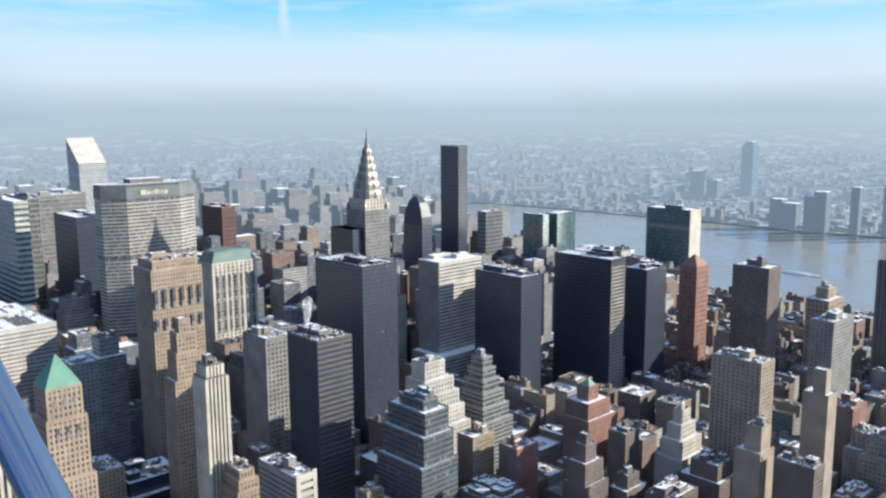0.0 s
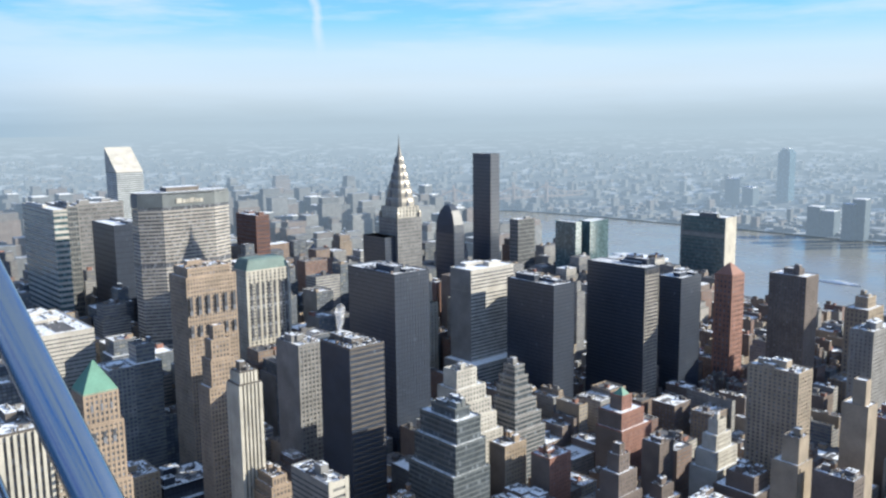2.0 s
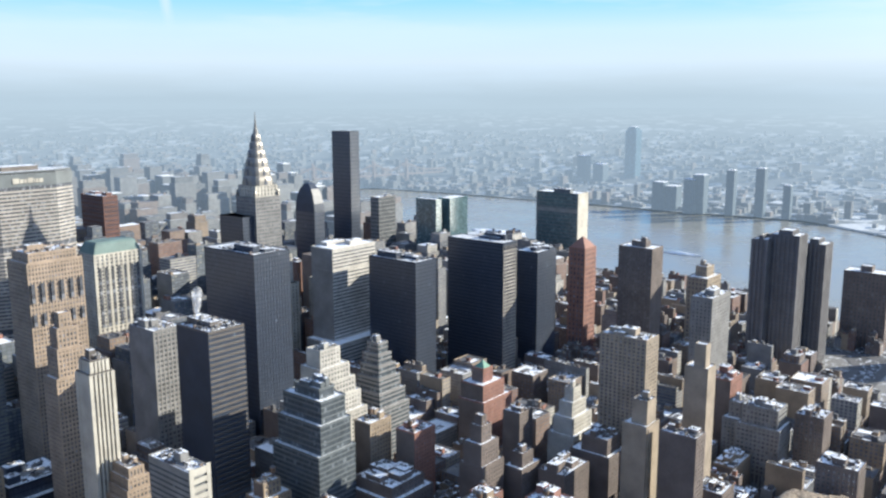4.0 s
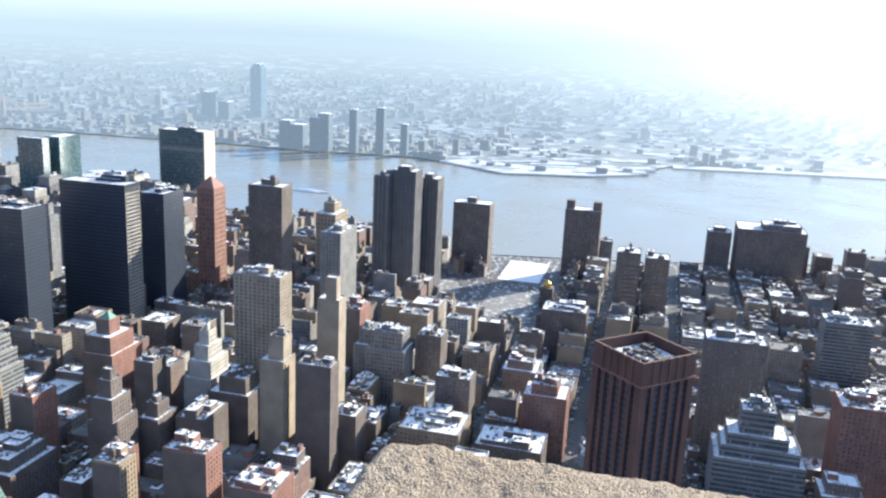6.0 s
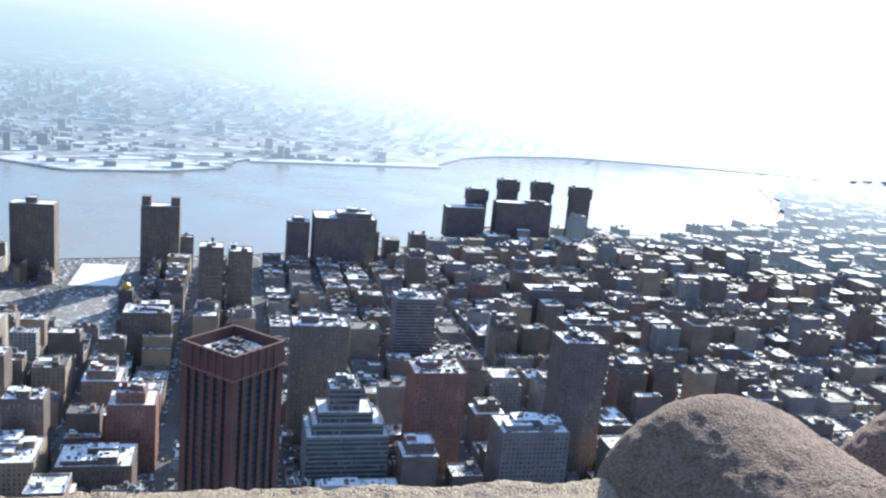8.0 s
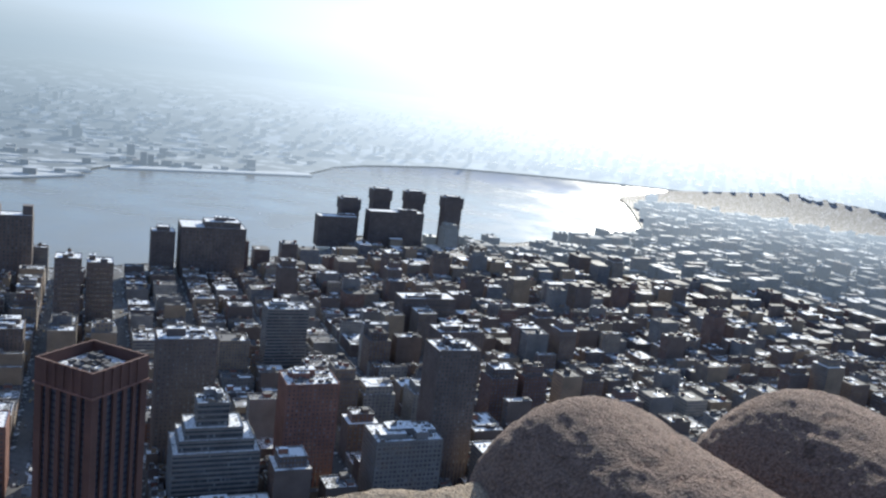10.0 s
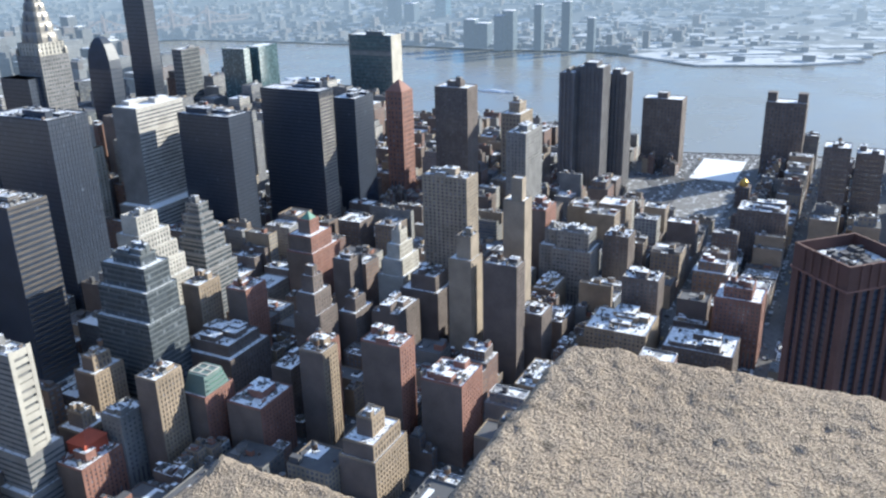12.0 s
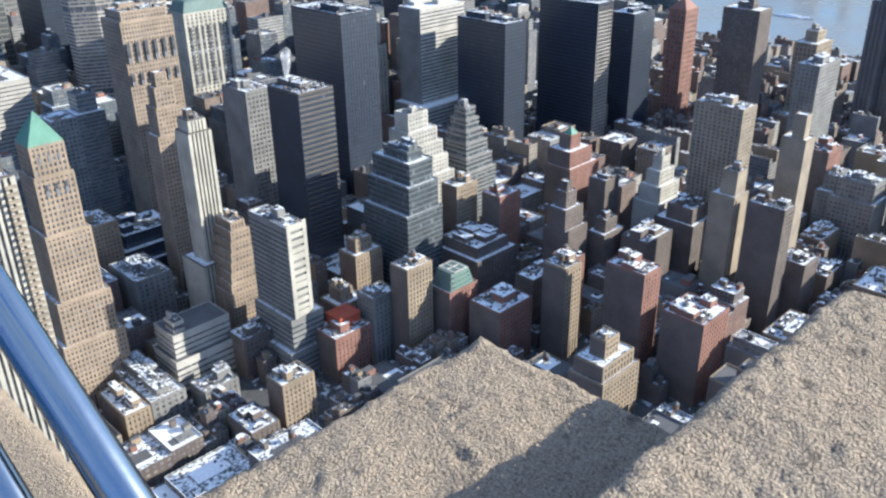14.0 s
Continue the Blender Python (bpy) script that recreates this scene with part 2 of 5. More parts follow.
class Pile:
    """Collects boxes and prisms into one mesh with facade coordinates (bays, storeys)."""

    def __init__(self):
        self.v, self.f, self.uv, self.mi, self.mats = [], [], [], [], []

    def slot(self, mat):
        if mat not in self.mats:
            self.mats.append(mat)
        return self.mats.index(mat)

    def prism(self, ring, z0, z1, side, top=None, bay=4.0, storey=3.4, ring_top=None, bottom=False, blank=None):
        n, b = len(ring), len(self.v)
        ring_top = ring_top or ring
        self.v += [(x, y, z0) for x, y in ring] + [(x, y, z1) for x, y in ring_top]
        s = self.slot(side)
        rows = max(1, round((z1 - z0) / storey))
        for i in range(n):
            j = (i + 1) % n
            cols = max(1, round(math.dist(ring[i], ring[j]) / bay))
            self.f.append((b + i, b + j, b + n + j, b + n + i))
            self.uv += [(0, 0), (cols, 0), (cols, rows), (0, rows)]
            self.mi.append(self.slot(blank) if blank and i % 2 else s)
        self.f.append(tuple(b + n + i for i in range(n)))
        self.uv += list(ring_top)
        self.mi.append(self.slot(top or side))
        if bottom:
            self.f.append(tuple(b + i for i in reversed(range(n))))
            self.uv += list(reversed(ring))
            self.mi.append(s)

    def box(self, x0, y0, z0, x1, y1, z1, side, top=None, bay=4.0, storey=3.4, bottom=False, blank=None):
        self.prism([(x0, y0), (x1, y0), (x1, y1), (x0, y1)], z0, z1, side, top, bay, storey, None, bottom, blank)

    def mesh(self, name):
        me = bpy.data.meshes.new(name)
        me.from_pydata(self.v, [], self.f)
        uv = me.uv_layers.new(name="fronts")
        uv.data.foreach_set("uv", np.array(self.uv, dtype=np.float32).ravel())
        me.polygons.foreach_set("material_index", np.array(self.mi, dtype=np.int32))
        for k in self.mats:
            me.materials.append(M[k])
        return me


STORE = {}


def box_mesh(name, w, d, h, mat, bay=4.0, storey=3.4):
    """A box centred on x and y that stands on z = 0; alike boxes share their mesh."""
    key = (name, round(w, 2), round(d, 2), round(h, 2), mat, bay, storey)
    if key not in STORE:
        p = Pile()
        p.box(-w / 2, -d / 2, 0, w / 2, d / 2, h, mat, mat, bay, storey, True)
        STORE[key] = p.mesh(name)
    return STORE[key]


def part(name, me, parent, x=0.0, y=0.0, z=0.0, label=""):
    ob = new(name, me)
    ob.parent = parent
    ob.location = (x, y, z)
    if label:
        ob["label"] = label
    return ob


def thing(name, x, y, z, label, category, group="", kind=""):
    ob = new(name)
    ob.location = (x, y, z)
    return tagged(ob, label, category, group, kind)


# core, band, storey, band height, bay, pier width, how far proud; 0 leaves bands or piers out
STYLES = {
    "tan": ("glass_room", "tan", 3.4, 1.6, 3.2, 1.6, 0.35),
    "tanapt": ("glass_room", "tanpale", 3.0, 1.3, 4.0, 1.8, 0.35),
    "tanslim": ("glass_room", "tanpale", 3.0, 2.0, 4.5, 3.4, 0.3),
    "tanpale": ("glass_room", "tanpale", 3.1, 1.5, 5.0, 2.8, 0.3),
    "brown": ("glass_room", "brown", 3.1, 1.5, 3.4, 1.8, 0.3),
    "red": ("glass_room", "red", 3.1, 1.5, 3.3, 1.8, 0.3),
    "redtower": ("glass_room", "red", 3.4, 1.5, 5.0, 2.6, 0.4),
    "redbrown": ("glass_dark", "redbrown", 3.8, 1.6, 4.0, 1.6, 0.3),
    "white": ("glass_room", "white", 3.3, 1.6, 3.4, 1.7, 0.3),
    "whitevert": ("glass_room", "bronze", 3.5, 0.9, 3.1, 1.45, 0.1, 0.8, "whitestone"),
    "greywhite": ("glass_room", "whitestone", 3.8, 1.3, 5.0, 2.6, 0.5),
    "whiteband": ("glass_room", "palestone", 3.8, 2.6, 0, 0, 0.25),
    "stoneband": ("glass_room", "palestone", 3.8, 2.3, 0, 0, 0.25),
    "greenband": ("glass_green", "palestone", 3.8, 1.9, 0, 0, 0.15),
    "whiteslab": ("glass_grey", "grey", 3.5, 2.3, 0, 0, 0.2),
    "wedge": ("glass_room", "wedgetan", 3.3, 1.5, 2.6, 1.2, 0.3),
    "grey": ("glass_room", "grey", 3.4, 1.7, 4.2, 2.2, 0.3),
    "greypunch": ("glass_room", "grey", 3.7, 1.7, 3.4, 1.2, 0.35),
    "greyband": ("glass_grey", "grey", 3.5, 1.5, 0, 0, 0.3),
    "greyapt": ("glass_room", "brown", 2.9, 1.4, 5.0, 3.0, 0.35),
    "waterside": ("glass_room", "brown", 2.9, 1.6, 4.0, 2.4, 0.4),
    "twin": ("glass_dark", "darkbrown", 2.9, 1.0, 5.0, 2.4, 0.2, 0.9),
    "darkglass": ("glass_dark", "darkmetal", 3.9, 0.6, 3.2, 0.3, 0.10),
    "darkslab": ("glass_dark", "darkmetal", 3.9, 1.2, 2.4, 0.5, 0.2),
    "blackband": ("glass_dark", "bronze", 3.9, 1.7, 0, 0, 0.25, 0.1, "darkmetal"),
    "greyglass": ("glass_grey", "grey", 3.9, 0.9, 3.2, 0.5, 0.15),
    "greenglass": ("glass_green", "glass_green", 3.8, 0.5, 0, 0, 0.08),
    "unslab": ("glass_green", "slate", 3.7, 0.8, 3.0, 0.4, 0.12),
    "glassstep": ("glass_grey", "slate", 3.7, 1.0, 0, 0, 0.2),
}
FOOTPRINTS = []


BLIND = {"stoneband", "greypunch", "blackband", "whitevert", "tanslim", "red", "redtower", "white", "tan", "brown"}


def storeys(root, cx, cy, w, d, z0, z1, style, blind=False):
    """One straight stage of a tower: glazed core, a band for each storey, piers that run up it."""
    core, mat, floor, bh, bay, pw, e, *deep = STYLES[style]
    pmat = deep[1] if len(deep) > 1 else mat
    part("body", box_mesh("body", w, d, z1 - z0, core, 1.5, floor), root, cx, cy, z0)
    if math.hypot(root.location.x, root.location.y) > 1000:
        floor, bh = floor * 1.7, bh * 1.7
    n = max(1, int((z1 - z0) / floor))
    step = (z1 - z0) / n
    me = box_mesh("floor_band", w + 2 * e, d + 2 * e, bh, mat)
    for k in range(n):
        if z0 + k * step > 0.2 * z1 - 1:
            part("floor_band", me, root, cx, cy, z0 + k * step)
    part("cornice", box_mesh("cornice", w + 2 * e + 0.1, d + 2 * e + 0.1, bh * 0.6, pmat if pw else mat), root, cx, cy, z1 - bh * 0.6)
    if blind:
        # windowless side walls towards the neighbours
        # where darker than the front, their colour imitates the shaded sides
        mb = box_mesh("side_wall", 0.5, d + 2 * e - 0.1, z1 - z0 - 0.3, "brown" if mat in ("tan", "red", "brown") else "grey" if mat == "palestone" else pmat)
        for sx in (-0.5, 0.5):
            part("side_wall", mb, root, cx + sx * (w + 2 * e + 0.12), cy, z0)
    if pw:
        e2 = e + (deep[0] if deep else 0.08)
        nx, ny = max(1, round(w / bay)), max(1, round(d / bay))
        mx = box_mesh("pier", pw, d + 2 * e2, z1 - z0, pmat)
        for i in range(1, nx):
            part("pier", mx, root, cx + (i / nx - 0.5) * (w - pw + 2 * e), cy, z0)
        my = box_mesh("pier", w + 2 * e2, pw, z1 - z0, pmat)
        for i in range(1, ny):
            if not blind:
                part("pier", my, root, cx, cy + (i / ny - 0.5) * (d - pw + 2 * e), z0)
        g = e2 - e
        mc = box_mesh("corner_pier", pw + 0.06 + g, pw + 0.06 + g, z1 - z0, pmat)
        for sx in (-0.5, 0.5):
            for sy in (-0.5, 0.5):
                part("corner_pier", mc, root, cx + sx * (w - pw + 2 * e + g), cy + sy * (d - pw + 2 * e + g), z0)


def roof_of(root, cx, cy, w, d, z, mat, snow="snowroof", clutter=2, rng=random):
    """Parapet round the roof, snow inside it, bulkheads and machine boxes."""
    p = Pile()
    t, h = 0.45, 1.1
    p.box(-w / 2, -d / 2, 0, w / 2, -d / 2 + t, h, mat)
    p.box(-w / 2, d / 2 - t, 0, w / 2, d / 2, h, mat)
    p.box(-w / 2, -d / 2 + t, 0, -w / 2 + t, d / 2 - t, h, mat)
    p.box(w / 2 - t, -d / 2 + t, 0, w / 2, d / 2 - t, h, mat)
    part("parapet", p.mesh("parapet"), root, cx, cy, z + 0.02)
    part("roof", box_mesh("roof", w - 2 * t - 0.02, d - 2 * t - 0.02, 0.35, snow), root, cx, cy, z + 0.02)
    for _ in range(clutter):
        bw, bd, bh = rng.uniform(0.18, 0.42) * w, rng.uniform(0.18, 0.42) * d, rng.uniform(2.5, 6.5)
        bx, by = rng.uniform(-0.5, 0.5) * (w - bw - 2), rng.uniform(-0.5, 0.5) * (d - bd - 2)
        q = Pile()
        q.box(-bw / 2, -bd / 2, 0, bw / 2, bd / 2, bh, mat, snow)
        for _ in range(3):
            ux, uy = rng.uniform(-0.4, 0.3) * bw, rng.uniform(-0.4, 0.3) * bd
            q.box(ux, uy, bh, ux + bw * 0.16, uy + bd * 0.16, bh + rng.uniform(0.5, 1.6), "grey", "tar")
        part("bulkhead", q.mesh("bulkhead"), root, cx + bx, cy + by, z + 0.37)
    if clutter and math.hypot(root.location.x, root.location.y) < 900:
        # vents, fans, ducts, pipe runs and skylights
        q = Pile()
        for _ in range(min(46, int(w * d / 22) + 8)):
            ux, uy = rng.uniform(-0.46, 0.40) * w, rng.uniform(-0.46, 0.40) * d
            lx, ly = rng.choice([(0.8, 0.8), (1.4, 1.1), (2.4, 1.6), (0.5, 4.5), (4.0, 0.5), (3.0, 2.2), (0.6, 0.6)])
            lx, ly = min(lx, w * 0.45 - ux), min(ly, d * 0.45 - uy)
            q.box(ux, uy, 0, ux + lx, uy + ly, rng.uniform(0.5, 2.4), rng.choice(["grey", "tar", "brown", "steel", mat]), rng.choice([snow, "tar", "grey", "fullsnow"]))
        for _ in range(3):
            lx, ly = w * rng.uniform(0.15, 0.4), d * rng.uniform(0.15, 0.4)
            ux, uy = rng.uniform(-0.46, 0.44) * (w - lx) * 0.9 - lx / 2, rng.uniform(-0.46, 0.44) * (d - ly) * 0.9 - ly / 2
            q.box(ux, uy, 0, ux + lx, uy + ly, rng.uniform(0.12, 0.4), "tar", rng.choice(["fullsnow", "tar", "grey"]))
        ob_ = part("roof_clutter", q.mesh("roof_clutter"), root, cx, cy, z + 0.36)
        ob_["kind"] = "stuff"


def water_tank(parent, x, y, z):
    """A cedar barrel with a conical lid on four steel legs."""
    if "tank" not in STORE:
        ring = [(1.9 * math.cos(a * math.pi / 6), 1.9 * math.sin(a * math.pi / 6)) for a in range(12)]
        p = Pile()
        p.prism(ring, 3.0, 6.6, "tank", bottom=True)
        STORE["tank"] = p.mesh("water_tank")
        p = Pile()
        p.prism([(u * 1.08, v * 1.08) for u, v in ring], 6.6, 8.0, "tar", "tar", ring_top=[(u * 0.06, v * 0.06) for u, v in ring], bottom=True)
        STORE["tank_lid"] = p.mesh("tank_lid")
    tank = part("water_tank", STORE["tank"], parent, x, y, z, "cedar water tank on steel legs")
    part("tank_lid", STORE["tank_lid"], tank)
    for sx in (-1.2, 1.2):
        for sy in (-1.2, 1.2):
            part("leg", box_mesh("leg", 0.24, 0.24, 3.0, "darkmetal"), tank, sx, sy, 0)


def tower(label, x, y, w, d, h, style, tiers=(), snow="snowroof", clutter=2, tank=False, name="office_tower", category="building"):
    """A tower with its south-west corner at x, y. tiers: (height, inset from west, south, east, north) of each stage, from the ground up."""
    rng = random.Random(int(x * 7 + y * 13))
    root = thing(name, x + w / 2, y + d / 2, 0, label, category)
    FOOTPRINTS.append((x - 2.5, y - 2.5, x + w + 2.5, y + d + 2.5))
    z = 0.0
    stages = list(tiers) or [(h, 0, 0, 0, 0)]
    for k, (z1, a, b, c, e) in enumerate(stages):
        tw, td = w - a - c, d - b - e
        cx, cy = (a - c) / 2, (b - e) / 2
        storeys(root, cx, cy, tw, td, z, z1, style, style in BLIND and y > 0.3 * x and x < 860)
        last = k == len(stages) - 1
        roof_of(root, cx, cy, tw + 0.6, td + 0.6, z1, STYLES[style][1], snow, clutter if last else 0, rng)
        z = z1
    if tank:
        water_tank(root, rng.uniform(-0.25, 0.25) * w, rng.uniform(-0.2, 0.2) * d, z + 0.37)
    return root


# ---- ground, river and far shore ----
def far_radius(dist):
    """Beyond 3 km the land is laid nearer and higher along the same line of sight."""
    if dist <= 3000:
        return dist
    return 3000 + (-1 + math.sqrt(1 + 4 * 0.0042 * (dist - 3000))) / (2 * 0.0042)


def far_place(x, y):
    """Where a far point lies in the compressed distance, and its scale there."""
    dist = math.hypot(x, y)
    s = far_radius(dist) / dist
    return x * s, y * s, EYE * (1 - s), s


def sheet(name, rings, mat, label, kind="structure", category=""):
    """A sheet of quads from rows of points of equal length."""
    me = bpy.data.meshes.new(name)
    n = len(rings[0])
    me.from_pydata([p for r in rings for p in r], [], [(i * n + j, (i + 1) * n + j, (i + 1) * n + j + 1, i * n + j + 1) for i in range(len(rings) - 1) for j in range(n - 1)])
    me.materials.append(mat)
    for f in me.polygons:
        f.use_smooth = True
    return tagged(new(name, me), label, category or name, kind=kind)


def street_material():
    m, t, b = material("winter_streets")
    p = place_of(t)
    n = noise_node(t, p, 0.16, 6, 0.65)
    snow = ramp(t, n, [(0.53, 0.0), (0.60, 1.0)])
    grain = ramp(t, noise_node(t, p, 0.6, 4), [(0.3, (0.035, 0.036, 0.04)), (0.7, (0.075, 0.075, 0.08))])
    t.links.new(mix_color(t, snow, grain, (0.52, 0.54, 0.58)), b.inputs["Base Color"])
    b.inputs["Roughness"].default_value = 0.8
    return m


def road_material():
    m, t, b = material("asphalt_road")
    p = place_of(t)
    t.links.new(ramp(t, noise_node(t, p, 0.25, 5), [(0.3, (0.05, 0.05, 0.055)), (0.62, (0.085, 0.085, 0.09)), (0.8, (0.16, 0.16, 0.17))]), b.inputs["Base Color"])
    b.inputs["Roughness"].default_value = 0.7
    return m


def water_material():
    m, t, b = material("river_water")
    p = place_of(t)
    b.inputs["Base Color"].default_value = (0.205, 0.205, 0.185, 1)
    t.links.new(ramp(t, noise_node(t, p, 0.006, 4), [(0.35, 0.16), (0.65, 0.30)]), b.inputs["Roughness"])
    bm_ = t.nodes.new("ShaderNodeBump")
    bm_.inputs["Strength"].default_value, bm_.inputs["Distance"].default_value = 0.35, 0.6
    links(t, (noise_node(t, p, 0.12, 4), bm_.inputs["Height"]), (bm_.outputs[0], b.inputs["Normal"]))
    return m


def far_land_material():
    m, t, b = material("snowy_far_boroughs")
    p = place_of(t)
    n = noise_node(t, p, 0.011, 7, 0.68)
    patch = t.nodes.new("ShaderNodeTexVoronoi")
    patch.inputs["Scale"].default_value = 0.02
    t.links.new(p, patch.inputs["Vector"])
    val = t.nodes.new("ShaderNodeSeparateColor")
    t.links.new(patch.outputs["Color"], val.inputs[0])
    mixv = math_node(t, "MULTIPLY_ADD", val.outputs[0], 0.32, math_node(t, "MULTIPLY", n, 0.75))
    c = ramp(t, mixv, [(0.40, (0.10, 0.115, 0.13)), (0.60, (0.15, 0.165, 0.18)), (0.65, (0.36, 0.38, 0.41)), (0.8, (0.50, 0.52, 0.55))])
    t.links.new(c, b.inputs["Base Color"])
    b.inputs["Roughness"].default_value = 0.9
    paint_haze(t, b)
    return m


def paint_haze(t, b):
    """Paints haze on far surfaces as emission growing with distance into the bright horizon."""
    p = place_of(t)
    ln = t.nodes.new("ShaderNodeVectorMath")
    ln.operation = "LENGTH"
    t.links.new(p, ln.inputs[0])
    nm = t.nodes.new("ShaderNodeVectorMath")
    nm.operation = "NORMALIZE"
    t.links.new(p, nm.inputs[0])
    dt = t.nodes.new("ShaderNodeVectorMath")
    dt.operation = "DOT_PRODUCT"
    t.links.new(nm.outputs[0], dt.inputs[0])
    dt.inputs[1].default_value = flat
    # the painted haze brightens towards the sun
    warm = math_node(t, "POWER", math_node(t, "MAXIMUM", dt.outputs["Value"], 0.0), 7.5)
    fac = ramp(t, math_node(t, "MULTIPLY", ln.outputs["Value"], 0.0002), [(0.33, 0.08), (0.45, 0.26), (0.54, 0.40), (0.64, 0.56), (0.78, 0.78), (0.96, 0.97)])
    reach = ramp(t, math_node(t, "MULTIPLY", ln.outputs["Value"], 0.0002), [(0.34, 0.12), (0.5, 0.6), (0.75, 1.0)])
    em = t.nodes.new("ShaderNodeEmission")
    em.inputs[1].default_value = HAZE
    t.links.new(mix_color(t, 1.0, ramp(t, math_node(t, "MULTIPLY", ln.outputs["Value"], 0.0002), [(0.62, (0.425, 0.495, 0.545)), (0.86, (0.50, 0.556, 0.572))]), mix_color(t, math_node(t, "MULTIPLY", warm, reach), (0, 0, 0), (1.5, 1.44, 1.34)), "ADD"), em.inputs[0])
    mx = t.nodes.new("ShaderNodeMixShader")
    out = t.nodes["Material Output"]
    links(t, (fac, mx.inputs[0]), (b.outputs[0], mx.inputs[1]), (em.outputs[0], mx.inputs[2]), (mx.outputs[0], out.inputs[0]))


# the island's edge along the river, from the south up
SHORE = [(3300, -3300), (3000, -2300), (2650, -1800), (2350, -1650), (1950, -1420), (1760, -1080), (1650, -860), (1690, -720), (1660, -480), (1480, -400), (1400, -180), (1330, 0), (1300, 120), (1270, 250), (1310, 400), (1400, 700), (1450, 1100), (1490, 1500), (1700, 2200), (1900, 3000)]
def bowl(x, y):
    return far_place(x, y)[:3]


edge_y = [SHORE[0][1] + (SHORE[-1][1] - SHORE[0][1]) * k / 80 for k in range(81)]
edge_x = [float(np.interp(y, [b for _, b in SHORE], [a for a, _ in SHORE])) for y in edge_y]
sheet("ground", [[bowl(-900 + (x + 900) * k / 40, y) for k in range(41)] for x, y in zip(edge_x, edge_y)], street_material(), "dark city ground with old snow between the houses")
p = Pile()
for (xa, ya), (xb, yb) in zip(SHORE[1:], SHORE[2:]):
    p.prism([(xa, ya), (xb, yb), (xb - 3, yb), (xa - 3, ya)], -5.0, 1.0, "grey", bottom=True)
tagged(new("seawall", p.mesh("seawall")), "grey concrete sea wall along the river", "sea wall", kind="structure")

# far shore by bearing: degrees right of uptown and distance
FAR_SHORE = [(-25, 2850), (20, 2950), (34, 3000), (46, 3050), (56, 2720), (66, 2480), (74.5, 2390), (79.5, 2170), (85.7, 2210), (89.5, 2350), (90.3, 2560), (97, 2600), (103.5, 2740), (104.5, 3000), (107, 3220), (112, 3500), (120, 3700), (130, 3900), (145, 4300), (175, 4300)]


def far_shore(az):
    return float(np.interp(az, [a for a, _ in FAR_SHORE], [d for _, d in FAR_SHORE]))


def polar(az, dist, lift=0.0):
    a = radians(az)
    x, y, z, s = far_place(dist * math.sin(a), dist * math.cos(a))
    return (x, y, z + lift * s)


azs = [(-25 + k * 1.0) for k in range(201)]
water = sheet("river_water", [[polar(az, 1000 + k * 140, -4.5) for az in azs if az > 15] for k in range(27)], water_material(), "pale grey-blue river reflecting the hazy sky", "structure", "water")
far_dists = [0, 30, 90, 180, 320, 520, 800, 1200, 1700, 2400, 3300, 4600, 6500, 9500, 14000, 22000]
sheet("far_ground", [[polar(az, far_shore(az) + dd, -1.0) for az in azs] for dd in far_dists], far_land_material(), "hazy snow-dusted land reaching to the horizon", "structure", "ground")


# ---- landmark towers ----
def T(label, style, x, y, w, d, h, **more):
    return tower(label, x, y, w, max(d, 16), h, style, **more)


def spread(w, d, h, cuts):
    """Stages that step in on all sides: (height as a part of h, inset as a part of the width)."""
    return [(h * a, w * b, d * b, w * b, d * b) for a, b in cuts]


linc = T("tall tan brick office tower with stone trim", "wedge", 286, 638, 43, 32, 205, tiers=[(150, 0, 0, 0, 0), (198, 0, 0, 0, 0), (205, 3, 3, 3, 3)], clutter=1)
T("slender tan brick tower with a stepped gothic top", "wedge", 261, 553, 24, 18, 176, tiers=[(132, 0, 0, 0, 0), (152, 3, 2, 3, 2), (166, 5, 4, 5, 4), (176, 8, 6, 8, 6)], clutter=0)
ornate = T("grey-white stone tower with tall window bays and green roof", "greywhite", 426, 801, 52, 30, 165, clutter=0)
T("narrow white stone tower with vertical piers", "whitevert", 251, 488, 15, 16, 160, tiers=[(60, -6, -6, -6, -6), (152, 0, 0, 0, 0), (160, 2, 2, 2, 2)])
T("grey concrete office tower with punched windows", "greypunch", 337, 555, 25, 33, 149)
T("black and bronze banded office tower with flat roof", "blackband", 338, 487, 30, 38, 158, tiers=[(28, -12, -14, -18, -6), (160, 0, 0, 0, 0)], clutter=3, snow="thinsnow")
T("huge black glass office tower", "darkglass", 446, 572, 39, 70, 189, snow="thinsnow")
T("pale stone office tower banded with ribbon windows", "stoneband", 615, 655, 65, 33, 161, tiers=[(60, -10, -16, 0, 0), (138, 0, 0, 0, 0), (161, 0, 0, 0, 0)], snow="fullsnow")
T("black glass office block with thin mullions", "darkglass", 641, 560, 32, 66, 154, snow="thinsnow")
slabtow = T("black slab tower with light grid on its narrow end", "darkslab", 735, 517, 25, 76, 166, snow="thinsnow")
T("dark glass tower with snow on its roof", "darkglass", 808, 520, 40, 30, 145, clutter=4)
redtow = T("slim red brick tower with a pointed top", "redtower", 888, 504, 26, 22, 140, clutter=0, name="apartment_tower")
T("tall brown brick apartment tower", "brown", 869, 408, 27, 41, 153, tiers=[(153, 0, 0, 0, 0), (159, 8, 12, 8, 12)], name="apartment_tower")
T("broad tan brick apartment tower with balconies", "tanapt", 580, 274, 20, 39, 138, clutter=3, name="apartment_tower")
tb = T("slim tan tower with a blank side wall", "tanslim", 520, 243, 19, 18, 112, tiers=[(95, 0, 0, 0, 0), (112, 4, 2, 2, 5)], name="apartment_tower")
